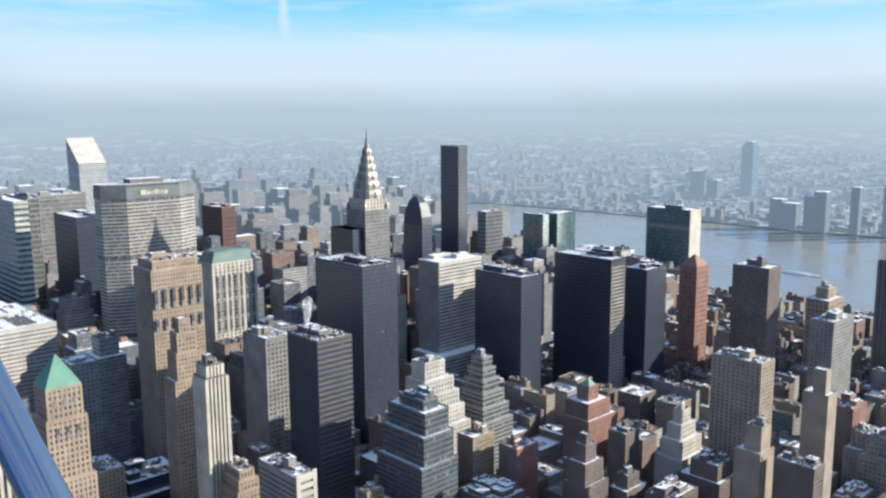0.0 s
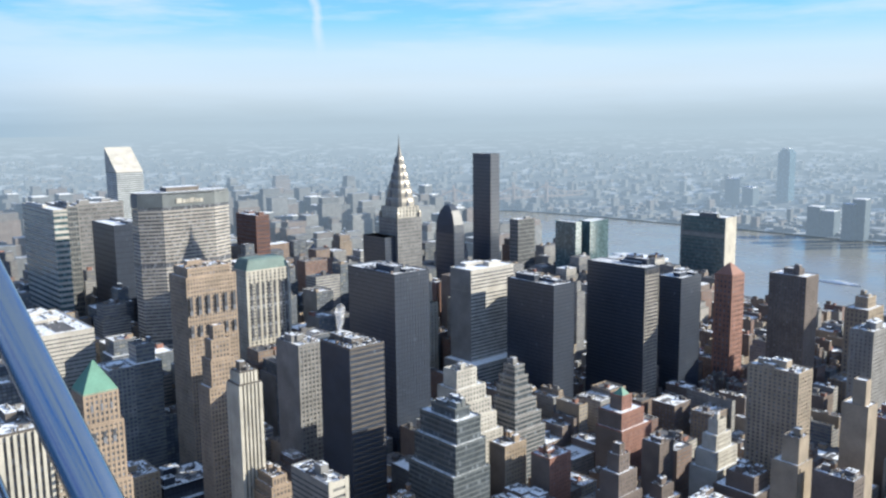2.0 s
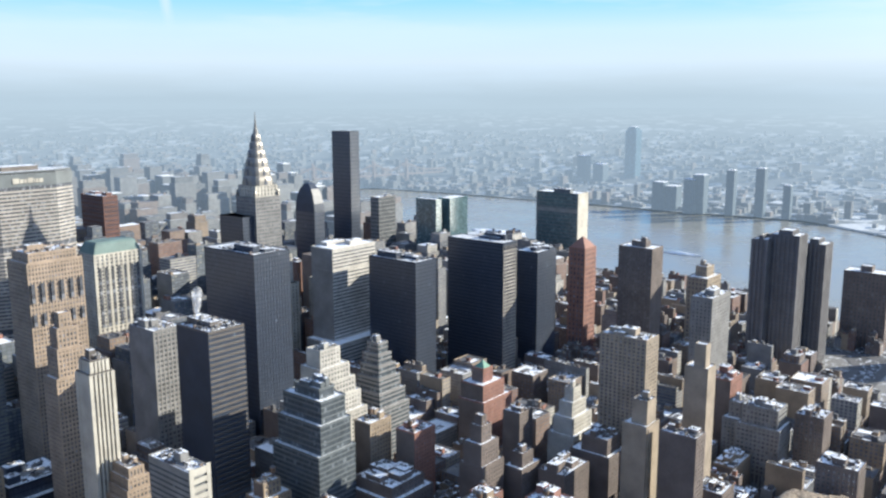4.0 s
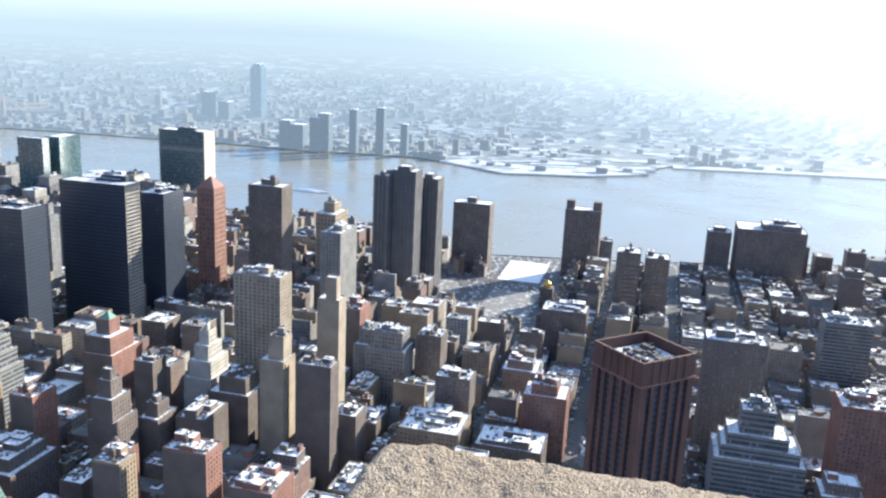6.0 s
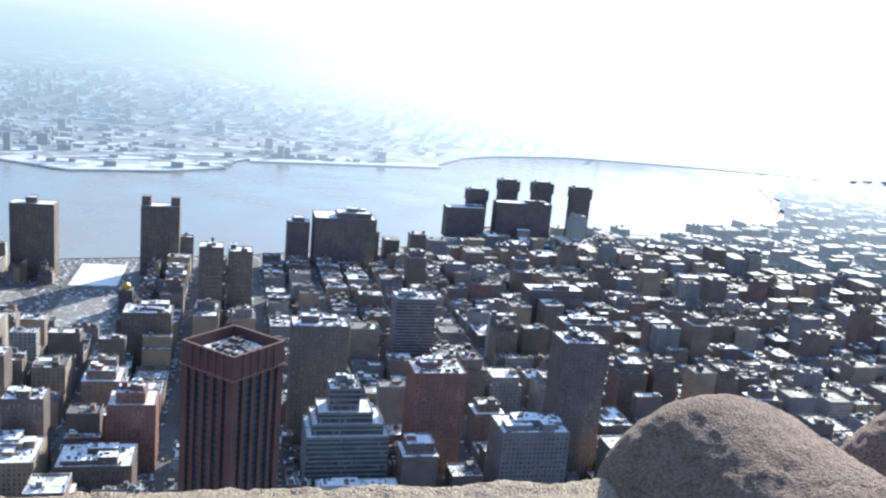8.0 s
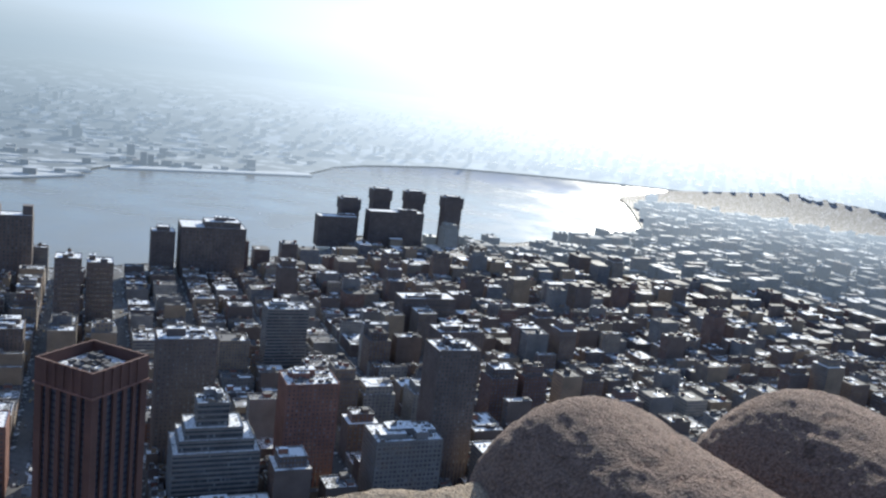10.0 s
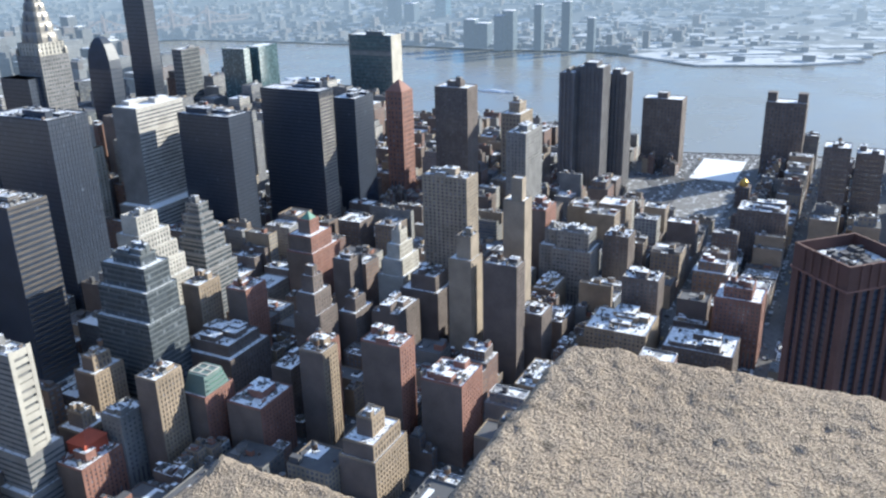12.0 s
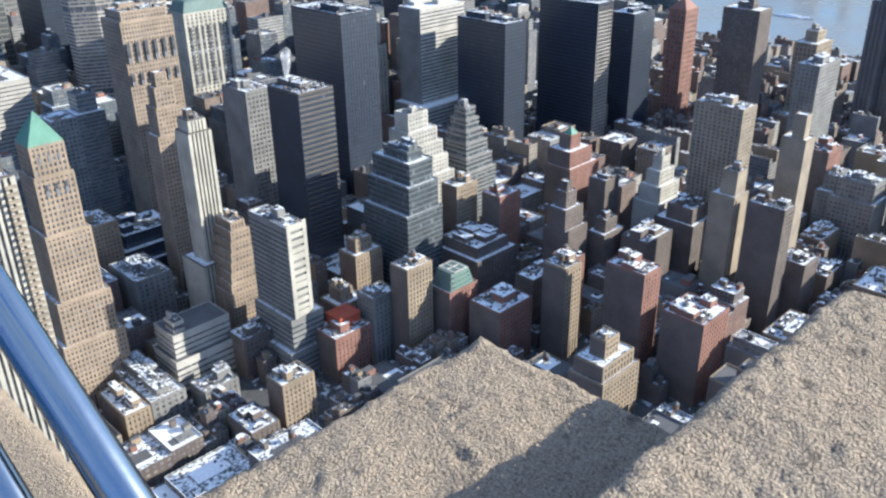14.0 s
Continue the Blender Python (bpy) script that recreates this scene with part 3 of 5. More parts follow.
T("very slim tan tower with a narrow top", "tanslim", 572, 222, 14, 17, 145, tiers=[(128, 0, 0, 0, 0), (145, 2, 3, 5, 6)], clutter=0, name="apartment_tower")
un = T("green glass slab with white marble end walls by the river", "unslab", 1280, 744, 34, 83, 155, clutter=2)
for yy in (-42.3, 42.3):
    part("end_wall", box_mesh("end_wall", 34.6, 1.6, 156, "whitestone"), un, 0, yy, 0, "blank white marble end wall")
part("louvre_band", box_mesh("louvre_band", 34.9, 83, 7, "grey"), un, 0, 0, 121)
T("very tall black glass apartment tower", "darkglass", 1085, 1102, 22, 47, 260, clutter=0, snow="thinsnow", name="apartment_tower")
pointed = T("dark tower with a steep wedge top", "darkglass", 862, 955, 20, 43, 150, clutter=0, name="apartment_tower")
T("grey glass tower near the river", "greyglass", 1058, 1007, 42, 20, 150)
T("green mirrored glass tower with angled top", "greenglass", 1069, 888, 14, 44, 154, clutter=0)
T("pale green mirrored glass tower", "greenglass", 1097, 881, 48, 24, 154, clutter=0)
T("white brick apartment tower with dark end", "grey", 746, 289, 44, 20, 137, name="apartment_tower")
T("pale tan apartment tower with stepped top", "tanpale", 975, 385, 41, 26, 112, tiers=[(104, 0, 0, 0, 0), (116, 12, 6, 8, 6)], clutter=3, name="apartment_tower")
T("red-brown granite office tower", "redbrown", 635, 1155, 22, 63, 180)
T("pale green glass tower with stone bands", "greenband", 300, 1011, 15, 120, 225)
T("grey glass office tower", "greyglass", 358, 1150, 14, 90, 215)
T("grey office tower with punched windows", "greypunch", 414, 1288, 69, 30, 205)
T("black glass office tower", "darkglass", 371, 1022, 35, 75, 200)
T("broad white banded office block with snowy roof", "whiteband", 213, 809, 55, 110, 130, clutter=4)
greenpyr = T("tan brick tower with a green copper pyramid roof", "wedge", 148, 475, 22, 22, 171, tiers=[(48, -8, -6, -8, -10), (76, -5, -4, -5, -6), (118, -2, -2, -2, -2), (153, 0, 0, 0, 0), (171, 1.5, 1.5, 1.5, 1.5)], clutter=0)
striped = T("white tower with vertical stripes and corner balconies", "whitevert", 86, 391, 27, 40, 188, name="apartment_tower")
T("small white banded office building", "whiteband", 197, 444, 40, 24, 42, tiers=[(26, -3, -5, 0, 0), (42, 0, 0, 0, 0), (49, 3, 3, 30, 10)], clutter=2, snow="tar")
ws = T("white slab office building with ribbon windows", "whiteslab", 260, 401, 14, 41, 112, tiers=[(22, -7, -2, -16, -4), (45, -3, 0, -8, 0), (109, 0, 0, 0, 0)], clutter=1)
for q in range(3):
    if q != 1:
        part("end_wall", box_mesh("end_wall", 2.8, 0.7, 66, "whitestone"), ws, (q - 1) * 5.8, -21.2, 46.2, "blank white stone end wall")
for q in range(13):
    part("spandrel", box_mesh("spandrel", 8.8, 0.6, 3.1 if q % 4 else 4.2, "whitestone"), ws, 0, -21.15, 47 + q * 5.0)
for q in range(40):
    part("spandrel", box_mesh("spandrel", 24.6, 0.5, 1.3, "stonebrown"), slabtow, 0, -38.35, 5 + q * 3.9)
for q in range(7):
    part("end_mullion", box_mesh("end_mullion", 0.5, 0.6, 160, "stonebrown"), slabtow, -12.1 + q * 4.03, -38.4, 4)
part("blank_wall", box_mesh("blank_wall", 15.4, 0.6, 60, "tanpale"), tb, 0, -9.75, 34, "blank pale tan brick wall")
T("brown-tan brick building with a staircase of narrow terraces", "wedge", 255, 464, 20, 26, 92, tiers=[(44, -5, -4, -3, 0), (51, -3.5, -3, -2.5, 0), (58, -2, -2, -2, 0), (65, -0.5, -1, -1, 0), (72, 1, 0, 0, 0), (79, 2.5, 1, 1, 1), (86, 4, 2, 2, 2), (92, 6, 4, 4, 4)])
T("glass office building with broad snowy setbacks", "glassstep", 379, 419, 23, 40, 120, tiers=[(76, -8, -5, -4, -4), (97, -4, -3, -2, -2), (113, 0, 0, 0, 0), (120, 4, 6, 5, 8)], clutter=4)
T("white brick building with many stepped terraces", "white", 418, 464, 29, 22, 130, tiers=[(78, -4, -6, -16, 0), (92, -2, -3, -12, 0), (104, 0, -1, -8, 0), (116, 2, 0, -3, 0), (130, 5, 3, 4, 4)])
T("grey building with stepped ziggurat top", "greyband", 478, 458, 27, 28, 122, tiers=[(70, -3, -3, -6, 0), (82, -1, -1, -3, 0), (94, 1, 1, 1, 2), (104, 3, 3, 4, 4), (113, 5, 5, 7, 6), (122, 7, 7, 9, 8)])
T("red brick apartment house", "red", 447, 393, 23, 18, 75, tank=True, name="apartment_house")
T("dark brown block with a broad snowy roof", "brown", 406, 378, 44, 46, 48, tiers=[(40, 0, 0, 0, 0), (48, 5, 5, 5, 5)], clutter=6)
greencube = T("red brick building with a green glazed roof storey", "red", 346, 347, 26, 20, 50, clutter=0)
T("tan brick building with dark window bays", "tan", 321, 360, 21, 16, 72, tank=True)
redcube = T("dark red house with a bright red roof storey", "red", 275, 380, 30, 24, 32, clutter=2)
T("beige brick house with a penthouse", "tan", 295, 400, 22, 20, 50, tiers=[(40, 0, 0, 0, 0), (50, 5, 4, 8, 4)])
T("tan brick building with stepped terraces", "tan", 347, 225, 30, 20, 60, tiers=[(38, -2, -2, -4, -2), (48, 0, 0, 0, 0), (60, 8, 5, 9, 5)])
T("red brick building with snowy roof", "red", 409, 241, 18, 28, 78, clutter=3, tank=True)
T("red brick building with lower wing", "red", 412, 200, 30, 28, 58, clutter=3)
T("tan brick building with a dark roof", "tan", 400, 150, 20, 36, 45, tiers=[(34, 0, 0, 0, 0), (45, 4, 3, 3, 14)], snow="tar")
T("dark brown apartment tower", "brown", 522, 208, 15, 26, 95, tank=True, name="apartment_tower")
T("brown brick house with snow on its roof", "brown", 548, 198, 22, 20, 48)
T("low tan brick house", "tan", 475, 170, 40, 20, 30)
T("white stepped apartment building", "white", 574, 333, 30, 18, 85, tiers=[(48, -3, -3, -6, -3), (62, 0, 0, 0, 0), (74, 4, 3, 5, 3), (85, 9, 5, 10, 5)])
redstep = T("red brick tower with stepped top and small green roof", "red", 561, 414, 30, 24, 88, tiers=[(62, -3, -3, -8, 0), (76, 0, 0, 0, 0), (88, 8, 6, 9, 6)], clutter=0)
T("narrow dark brown tower with stepped top", "brown", 459, 340, 20, 16, 95, tiers=[(60, -2, -2, -4, -2), (76, 0, 0, 0, 0), (88, 4, 3, 5, 3), (95, 7, 5, 8, 5)], clutter=0)
T("tan brick apartment house", "tan", 395, 290, 16, 18, 70, tank=True)
T("brown brick apartment block with ragged roofline", "brown", 549, 286, 28, 34, 62, tiers=[(50, 0, 0, 0, 0), (62, 4, 4, 4, 8)], clutter=4)
T("red brick row with a long front", "red", 356, 312, 32, 26, 45, clutter=4)
T("grey house with a dark open roof frame", "grey", 306, 378, 20, 14, 50, clutter=2)
T("narrow brown brick tower", "brown", 540, 362, 18, 16, 70, tank=True)
for lab, x, y, d, h in (("tall dark ribbed apartment tower by the river", 992, 323, 19, 161), ("tall dark ribbed apartment tower stepping back", 1004, 291, 36, 167), ("dark ribbed apartment tower behind its twin", 1054, 275, 30, 152)):
    T(lab, "twin", x, y, 29, d * 0.9, h, tiers=[(h - 5, 0, 0, 0, 0), (h, 4, 9, 4, 9)], name="apartment_tower", clutter=0)
T("broad dark apartment tower by the river", "greyapt", 1166, 226, 30, 53, 98, name="apartment_tower", tiers=[(98, 0, 0, 0, 0), (105, 8, 22, 8, 18)], clutter=0)
riv = T("dark apartment tower with two roof boxes", "greyapt", 1196, 72, 28, 50, 97, name="apartment_tower", clutter=0)
for yy in (-19, 19):
    part("roof_box", box_mesh("roof_box", 14, 12, 12, "brown"), riv, 0, yy, 97.4)
T("long dark hospital block", "greyapt", 1279, -216, 60, 94, 76, tiers=[(76, 0, 0, 0, 0), (84, 6, 8, 20, 34)], clutter=2, name="hospital_block")
T("dark brick hospital tower", "greyapt", 1287, -114, 30, 33, 66, name="hospital_block", tiers=[(66, 0, 0, 0, 0), (72, 6, 8, 6, 8)], clutter=0)
for lab, x, y, d, h in (("lower riverside slab of brown brick", 1543, -470, 76, 58), ("broad riverside slab of brown brick", 1533, -600, 110, 74)):
    T(lab, "waterside", x, y, 30, d, h, name="apartment_tower")
for x, y, drop in ((1611, -630, 0), (1567, -696, 0), (1619, -560, 0), (1590, -487, 18)):
    T("riverside apartment tower widening at the top", "waterside", x, y, 30, 40, 105, tiers=[(84 - drop, 1.5, 2, 1.5, 2), (104 - drop, 0, 0, 0, 0), (107 - drop, 5, 6, 5, 6)], name="apartment_tower", clutter=0)
T("brown-grey apartment slab with ribbed front", "brown", 645, -93, 26, 44, 110, name="apartment_tower")
T("grey building with banded stepped terraces", "greyband", 570, -109, 32, 48, 85, tiers=[(52, -4, -8, -4, -4), (60, 0, -4, 0, 0), (68, 3, 4, 3, 4), (85, 7, 14, 6, 12)], clutter=2)
T("grey banded apartment tower", "greyband", 850, -215, 30, 43, 75, name="apartment_tower")
T("red-brown brick apartment tower", "red", 590, -178, 30, 40, 92, name="apartment_tower", clutter=3)
T("dark brown apartment slab with a flat roof", "brown", 588, -292, 30, 36, 118, name="apartment_tower", clutter=2)
T("old stone office building with a cluttered roof", "greypunch", 552, -252, 34, 52, 60, clutter=6)
T("low hall with a wide snow-covered roof", "white", 520, -122, 36, 58, 24, snow="fullsnow", clutter=3)
T("brown brick house with snowy roof", "brown", 614, 127, 21, 28, 62)
T("red brick building with stepped snowy roof", "red", 621, 51, 30, 34, 62, tiers=[(54, 0, 0, 0, 0), (62, 4, 8, 4, 6)], clutter=4)
T("brown brick house with snow on the roof", "brown", 572, 62, 36, 50, 30, clutter=4)
T("tan brick apartment block", "tan", 564, 123, 40, 46, 38, clutter=6)
T("dark brown apartment slab", "brown", 786, -392, 30, 52, 70, name="apartment_tower")
T("dark brown apartment slab", "brown", 947, -426, 30, 70, 62, name="apartment_tower")
T("dark apartment tower with roof tank", "brown", 1001, 10, 28, 27, 88, name="apartment_tower", tank=True)
T("dark brick apartment tower", "brown", 1018, -24, 28, 28, 80, name="apartment_tower")
T("grey building with stepped top", "greypunch", 681, 204, 22, 29, 68, tiers=[(52, -3, -3, -3, -3), (68, 0, 0, 0, 0)], clutter=3)
T("brown apartment house with roof tank", "brown", 702, 174, 24, 22, 62, tank=True)
T("dark brown apartment block", "brown", 836, 56, 30, 45, 58, clutter=4)


T("dark office block with snowy ledges", "darkglass", 236, 588, 48, 42, 50, tiers=[(30, -6, -10, 0, 0), (40, -2, -5, 0, 0), (50, 2, 2, 4, 4)])
T("old tan office block with dark roof", "tan", 205, 585, 28, 30, 68, snow="thinsnow", clutter=3)
T("grey low office block with cluttered roof", "grey", 212, 522, 27, 40, 46, snow="thinsnow", clutter=5)
T("yellow-tan low house with flat roof", "tan", 220, 360, 22, 15, 34, clutter=3)
T("low brick house with wide snowy roof", "brown", 235, 425, 24, 18, 30, clutter=4)
T("yellow brick low house with a snow-covered roof", "tan", 149, 419, 15, 34, 20, clutter=2, snow="fullsnow")
T("low grey house with patchy snow on its long roof", "grey", 166, 420, 22, 62, 20, clutter=5, snow="thinsnow")
T("low brick house with a snow-covered roof", "brown", 193, 354, 18, 26, 18, clutter=2, snow="fullsnow")
T("low grey house with patchy snow on its roof", "grey", 196, 412, 24, 14, 16, clutter=3, snow="thinsnow")
T("tan brick house with stepped roof", "tan", 336, 432, 24, 18, 62, tiers=[(52, 0, 0, 0, 0), (62, 4, 4, 6, 4)], tank=True)
T("tan brick apartment house with roof tank", "tan", 431, 423, 22, 16, 80, tank=True)
T("low white-roofed brick house", "brown", 413, 331, 24, 14, 40, snow="fullsnow", clutter=1)
T("dark brown apartment house with stepped top", "brown", 490, 326, 25, 16, 60, tiers=[(50, 0, 0, 0, 0), (60, 5, 3, 6, 3)])
T("red brick apartment house with roof tank", "red", 414, 300, 14, 14, 66, tank=True, clutter=1)
T("dark brick apartment block with snowy roof", "brown", 501, 296, 34, 22, 50, clutter=4)
T("row of low houses with snow-covered roofs", "brown", 590, 196, 30, 18, 24, clutter=5, snow="fullsnow")
T("row of low brick houses with snowy roofs", "tan", 640, 222, 34, 18, 28, clutter=6, snow="fullsnow")
T("long red brick apartment block", "red", 697, 250, 27, 20, 80)
T("white-grey apartment building with stepped top", "grey", 686, 234, 30, 16, 65, tiers=[(52, -3, -3, -3, 0), (65, 3, 3, 4, 3)])

for q in range(6):
    part("arched_window", box_mesh("arched_window", 2.6, 0.5, 15, "glass_room"), linc, -19 + q * 7.6, -17.5, 168)
    part("arched_window", box_mesh("arched_window", 2.6, 0.5, 9, "glass_room"), linc, -19 + q * 7.6, -17.5, 150)
for q in range(7):
    part("window_bay", box_mesh("window_bay", 3.0, 0.6, 62, "glass_room"), ornate, -21 + q * 7.0, -15.6, 90)
for q in range(3):
    part("arched_window", box_mesh("arched_window", 1.8, 0.4, 7, "glass_room"), greenpyr, -5.5 + q * 5.5, -11.45, 142)
    part("belvedere_window", box_mesh("belvedere_window", 1.4, 0.4, 4.2, "glass_room"), greenpyr, -5.5 + q * 5.5, -9.95, 161)

# ---- landmark roofs and special shapes ----
def rings_mesh(name, rings, mat, closed=True):
    """A body lofted through rings of points, each a list of equal length."""
    bm = bmesh.new()
    rows = [[bm.verts.new(p) for p in r] for r in rings]
    n = len(rings[0])
    for a, b in zip(rows, rows[1:]):
        for i in range(n):
            bm.faces.new((a[i], a[(i + 1) % n], b[(i + 1) % n], b[i]))
    if closed:
        bm.faces.new(rows[-1])
        bm.faces.new(list(reversed(rows[0])))
    me = bpy.data.meshes.new(name)
    bm.to_mesh(me)
    bm.free()
    me.materials.append(M[mat])
    return me


def square(r, z, rx=None):
    rx = rx or r
    return [(-rx, -r, z), (rx, -r, z), (rx, r, z), (-rx, r, z)]


part("pyramid_roof", rings_mesh("pyramid_roof", [square(10.0, 0), square(7.6, 4.5), square(0.4, 17)], "copper"), greenpyr, 0, 0, 171.5, "green copper pyramid roof")
part("wedge_top", rings_mesh("wedge_top", [square(21.5, 0, 10), square(20.5, 12, 9.6), square(17.5, 24, 8.8), square(12.5, 34, 7.6), square(6, 41, 6), square(2, 43, 4)], "darkmetal"), pointed, 0, 0, 150.5)
part("pointed_top", rings_mesh("pointed_top", [square(11, 0, 13), square(5, 8, 6), square(0.4, 13)], "red"), redtow, 0, 0, 140.5, "red hipped top")
part("mansard", rings_mesh("mansard", [square(15, 0, 26), square(12, 10, 22), square(10, 12, 20)], "tealroof"), ornate, 0, 0, 165.5, "grey-green mansard roof")
part("roof_storey", rings_mesh("roof_storey", [square(9, 0, 11), square(6.5, 12, 8)], "tealroof"), greencube, 0, 0, 50.5, "green glazed sloping roof storey")
for xx in (-5.6, 0, 5.6):
    part("roof_bar", box_mesh("roof_bar", 0.9, 14.5, 0.5, "white"), greencube, xx, 0, 62.4)
for yy in (-7, 0, 7):
    part("roof_bar", box_mesh("roof_bar", 12, 0.9, 0.5, "white"), greencube, 0, yy, 62.46)
for k in range(3):
    for sx in (-1, 1):
        part("glazing_bar", box_mesh("glazing_bar", 0.5, 18.4 - 1.2 * k, 0.35, "copper"), greencube, sx * (8.4 - 0.62 * k), 0, 53.5 + 3 * k)
    part("glazing_bar", box_mesh("glazing_bar", 15.6 - 1.0 * k, 0.5, 0.35, "copper"), greencube, 0, -10.2 + 0.75 * k, 53.5 + 3 * k)
for k in range(31):
    part("balcony", box_mesh("balcony", 5.0, 2.6, 1.25, "tanpale"), striped, 11.2, -21.6, 78 + 3.5 * k)
part("roof_storey", rings_mesh("roof_storey", [square(7.5, 0, 8.5), square(7.5, 8, 8.5), square(8.1, 8.4, 9.1), square(1.5, 13, 2.5)], "redpaint"), redcube, 3, 2, 32.5, "bright red roof storey")
part("small_roof", rings_mesh("small_roof", [square(5, 0), square(0.3, 6)], "copper"), redstep, 0, 0, 88.5, "small green copper roof")

# eight-sided banded tower astride the avenue
root = thing("office_tower", 405, 905, 0, "broad eight-sided pale concrete tower with dark crown", "building")
oct_ring = [(-53, -9), (-30, -20), (30, -20), (53, -9), (53, 9), (30, 20), (-30, 20), (-53, 9)]
FOOTPRINTS.append((345, 880, 465, 930))
p = Pile()
p.prism(oct_ring, 0, 246, "glass_room", "snowroof", 1.6, 3.9)
part("body", p.mesh("body"), root)
ring_o = [(x * 1.008, y * 1.02) for x, y in oct_ring]
p = Pile()
p.prism(ring_o, 0, 1.9, "stonebrown", bottom=True)
me = p.mesh("floor_band")
for k in range(58):
    if k not in (20, 42):
        part("floor_band", me, root, 0, 0, 4 + k * 3.9)
p = Pile()
p.prism([(x * 1.012, y * 1.03) for x, y in oct_ring], 0, 13, "slate", "snowroof", bottom=True)
part("crown", p.mesh("crown"), root, 0, 0, 232, "dark crown storey")
p = Pile()
p.prism(oct_ring, 0, 2.4, "slate", "thinsnow", bottom=True)
p.box(-20, -8, 2.4, 18, 9, 7, "bronze", "thinsnow")
part("roof", p.mesh("roof"), root, 0, 0, 245.2)
xx = -15.0
for wl in (6.4, 3.6, 2.6, 5.4, 1.4, 2.2, 4.0):
    part("sign_bar", box_mesh("sign_bar", wl, 0.6, 5.2 if wl > 5 else 4.0, "whitestone"), root, xx + wl / 2, -21.1, 235.5, "white sign element")
    xx += wl + 0.9

# slant-topped silver tower
root = thing("office_tower", 612, 1612, 0, "silver tower with a slanted white roof", "building")
FOOTPRINTS.append((585, 1583, 640, 1642))
part("body", box_mesh("body", 50, 54, 232, "glass_grey", 1.6, 3.9), root)
me = box_mesh("floor_band", 50.6, 54.6, 2.1, "alu")
for k in range(59):
    part("floor_band", me, root, 0, 0, 2 + k * 3.9)
part("slanted_crown", rings_mesh("slanted_crown", [[(-25.4, -27.4, 0), (25.4, -27.4, 0), (25.4, 27.4, 0), (-25.4, 27.4, 0)], [(-25.4, -25, 2.5), (25.4, -25, 2.5), (25.4, 27.4, 46), (-25.4, 27.4, 46)]], "white"), root, 0, 0, 232)

# art deco tower with a stainless steel crown
root = thing("art_deco_tower", 588, 742, 0, "art deco brick tower with stainless steel crown and spire", "building")
FOOTPRINTS.append((550, 705, 630, 785))
storeys(root, 0, 2, 60, 58, 0, 118, "greywhite")
storeys(root, 3, -2, 46, 40, 118, 150, "white")
storeys(root, 0, 0, 33, 33, 150, 216, "greypunch")
storeys(root, -19, 8, 24, 40, 118, 196, "darkglass")
storeys(root, 0, 0, 29, 29, 216, 228, "greywhite")
for sx in (-15.5, 15.5):
    for sy in (-15.5, 15.5):
        part("corner_ornament", rings_mesh("corner_ornament", [square(1.6, 0), square(1.2, 5), square(0.3, 7)], "steel"), root, sx, sy, 216)
z, r = 228.0, 14.5
for k, (r1, hh) in enumerate(((12.6, 10), (10.6, 10), (8.6, 9.5), (6.6, 9), (4.8, 8.5), (3.2, 8))):
    # a sunburst tier: four arched gables that meet in a rounded body
    rr = [[(math.copysign(abs(math.cos(a)) ** 0.6, math.cos(a)) * q, math.copysign(abs(math.sin(a)) ** 0.6, math.sin(a)) * q, zz) for a in [i * math.pi / 8 for i in range(16)]] for q, zz in ((r, 0), (r * 0.985, hh * 0.5), ((r + r1) / 2, hh * 0.86), (r1, hh))]
    part("crown_tier", rings_mesh("crown_tier", rr, "steel"), root, 0, 0, z, "stainless steel arched tier")
    for q in range(4):
        w = r * 0.16
        tri = rings_mesh("crown_window", [[(-w, -0.3, 0), (w, -0.3, 0), (w, 0.3, 0), (-w, 0.3, 0)], [(-0.2, -0.3, hh * 0.7), (0.2, -0.3, hh * 0.7), (0.2, 0.3, hh * 0.7), (-0.2, 0.3, hh * 0.7)]], "glass_dark")
        ob = part("crown_window", tri, root, math.sin(q * math.pi / 2) * r * 0.99, -math.cos(q * math.pi / 2) * r * 0.99, z + 0.6)
        ob.rotation_euler = (0, 0, q * math.pi / 2)
    z, r = z + hh, r1
part("spire", rings_mesh("spire", [[(math.cos(i * math.pi / 4) * q, math.sin(i * math.pi / 4) * q, zz) for i in range(8)] for q, zz in ((3.2, 0), (1.6, 7), (0.8, 13), (0.15, 24))], "steel"), root, 0, 0, z, "steel needle spire")

# tall red-brown tower turned cornerwise to the streets
root = thing("office_tower", 457, -3, 0, "red-brown brick tower with deep piers, turned cornerwise", "building")
root.rotation_euler = (0, 0, radians(45))
FOOTPRINTS.append((425, -36, 490, 30))
S = 36.0
part("body", box_mesh("body", S, S, 150, "glass_dark", 1.5, 3.8), root)
for k in range(38):
    part("floor_band", box_mesh("floor_band", S + 0.2, S + 0.2, 1.2, "darkmetal"), root, 0, 0, 2 + k * 3.88)
for i in range(1, 5):
    o = (i / 5 - 0.5) * (S - 1.0)
    part("pier", box_mesh("pier", 2.6, S + 2.6, 150, "redbrown"), root, o, 0, 0)
    part("pier", box_mesh("pier", S + 2.66, 2.6, 150, "redbrown"), root, 0, o, 0)
for sx in (-1, 1):
    for sy in (-1, 1):
        part("corner_pier", box_mesh("corner_pier", 4.6, 4.6, 150, "redbrown"), root, sx * (S / 2 - 0.8), sy * (S / 2 - 0.8), 0)
p = Pile()
W2 = S / 2 + 1.6
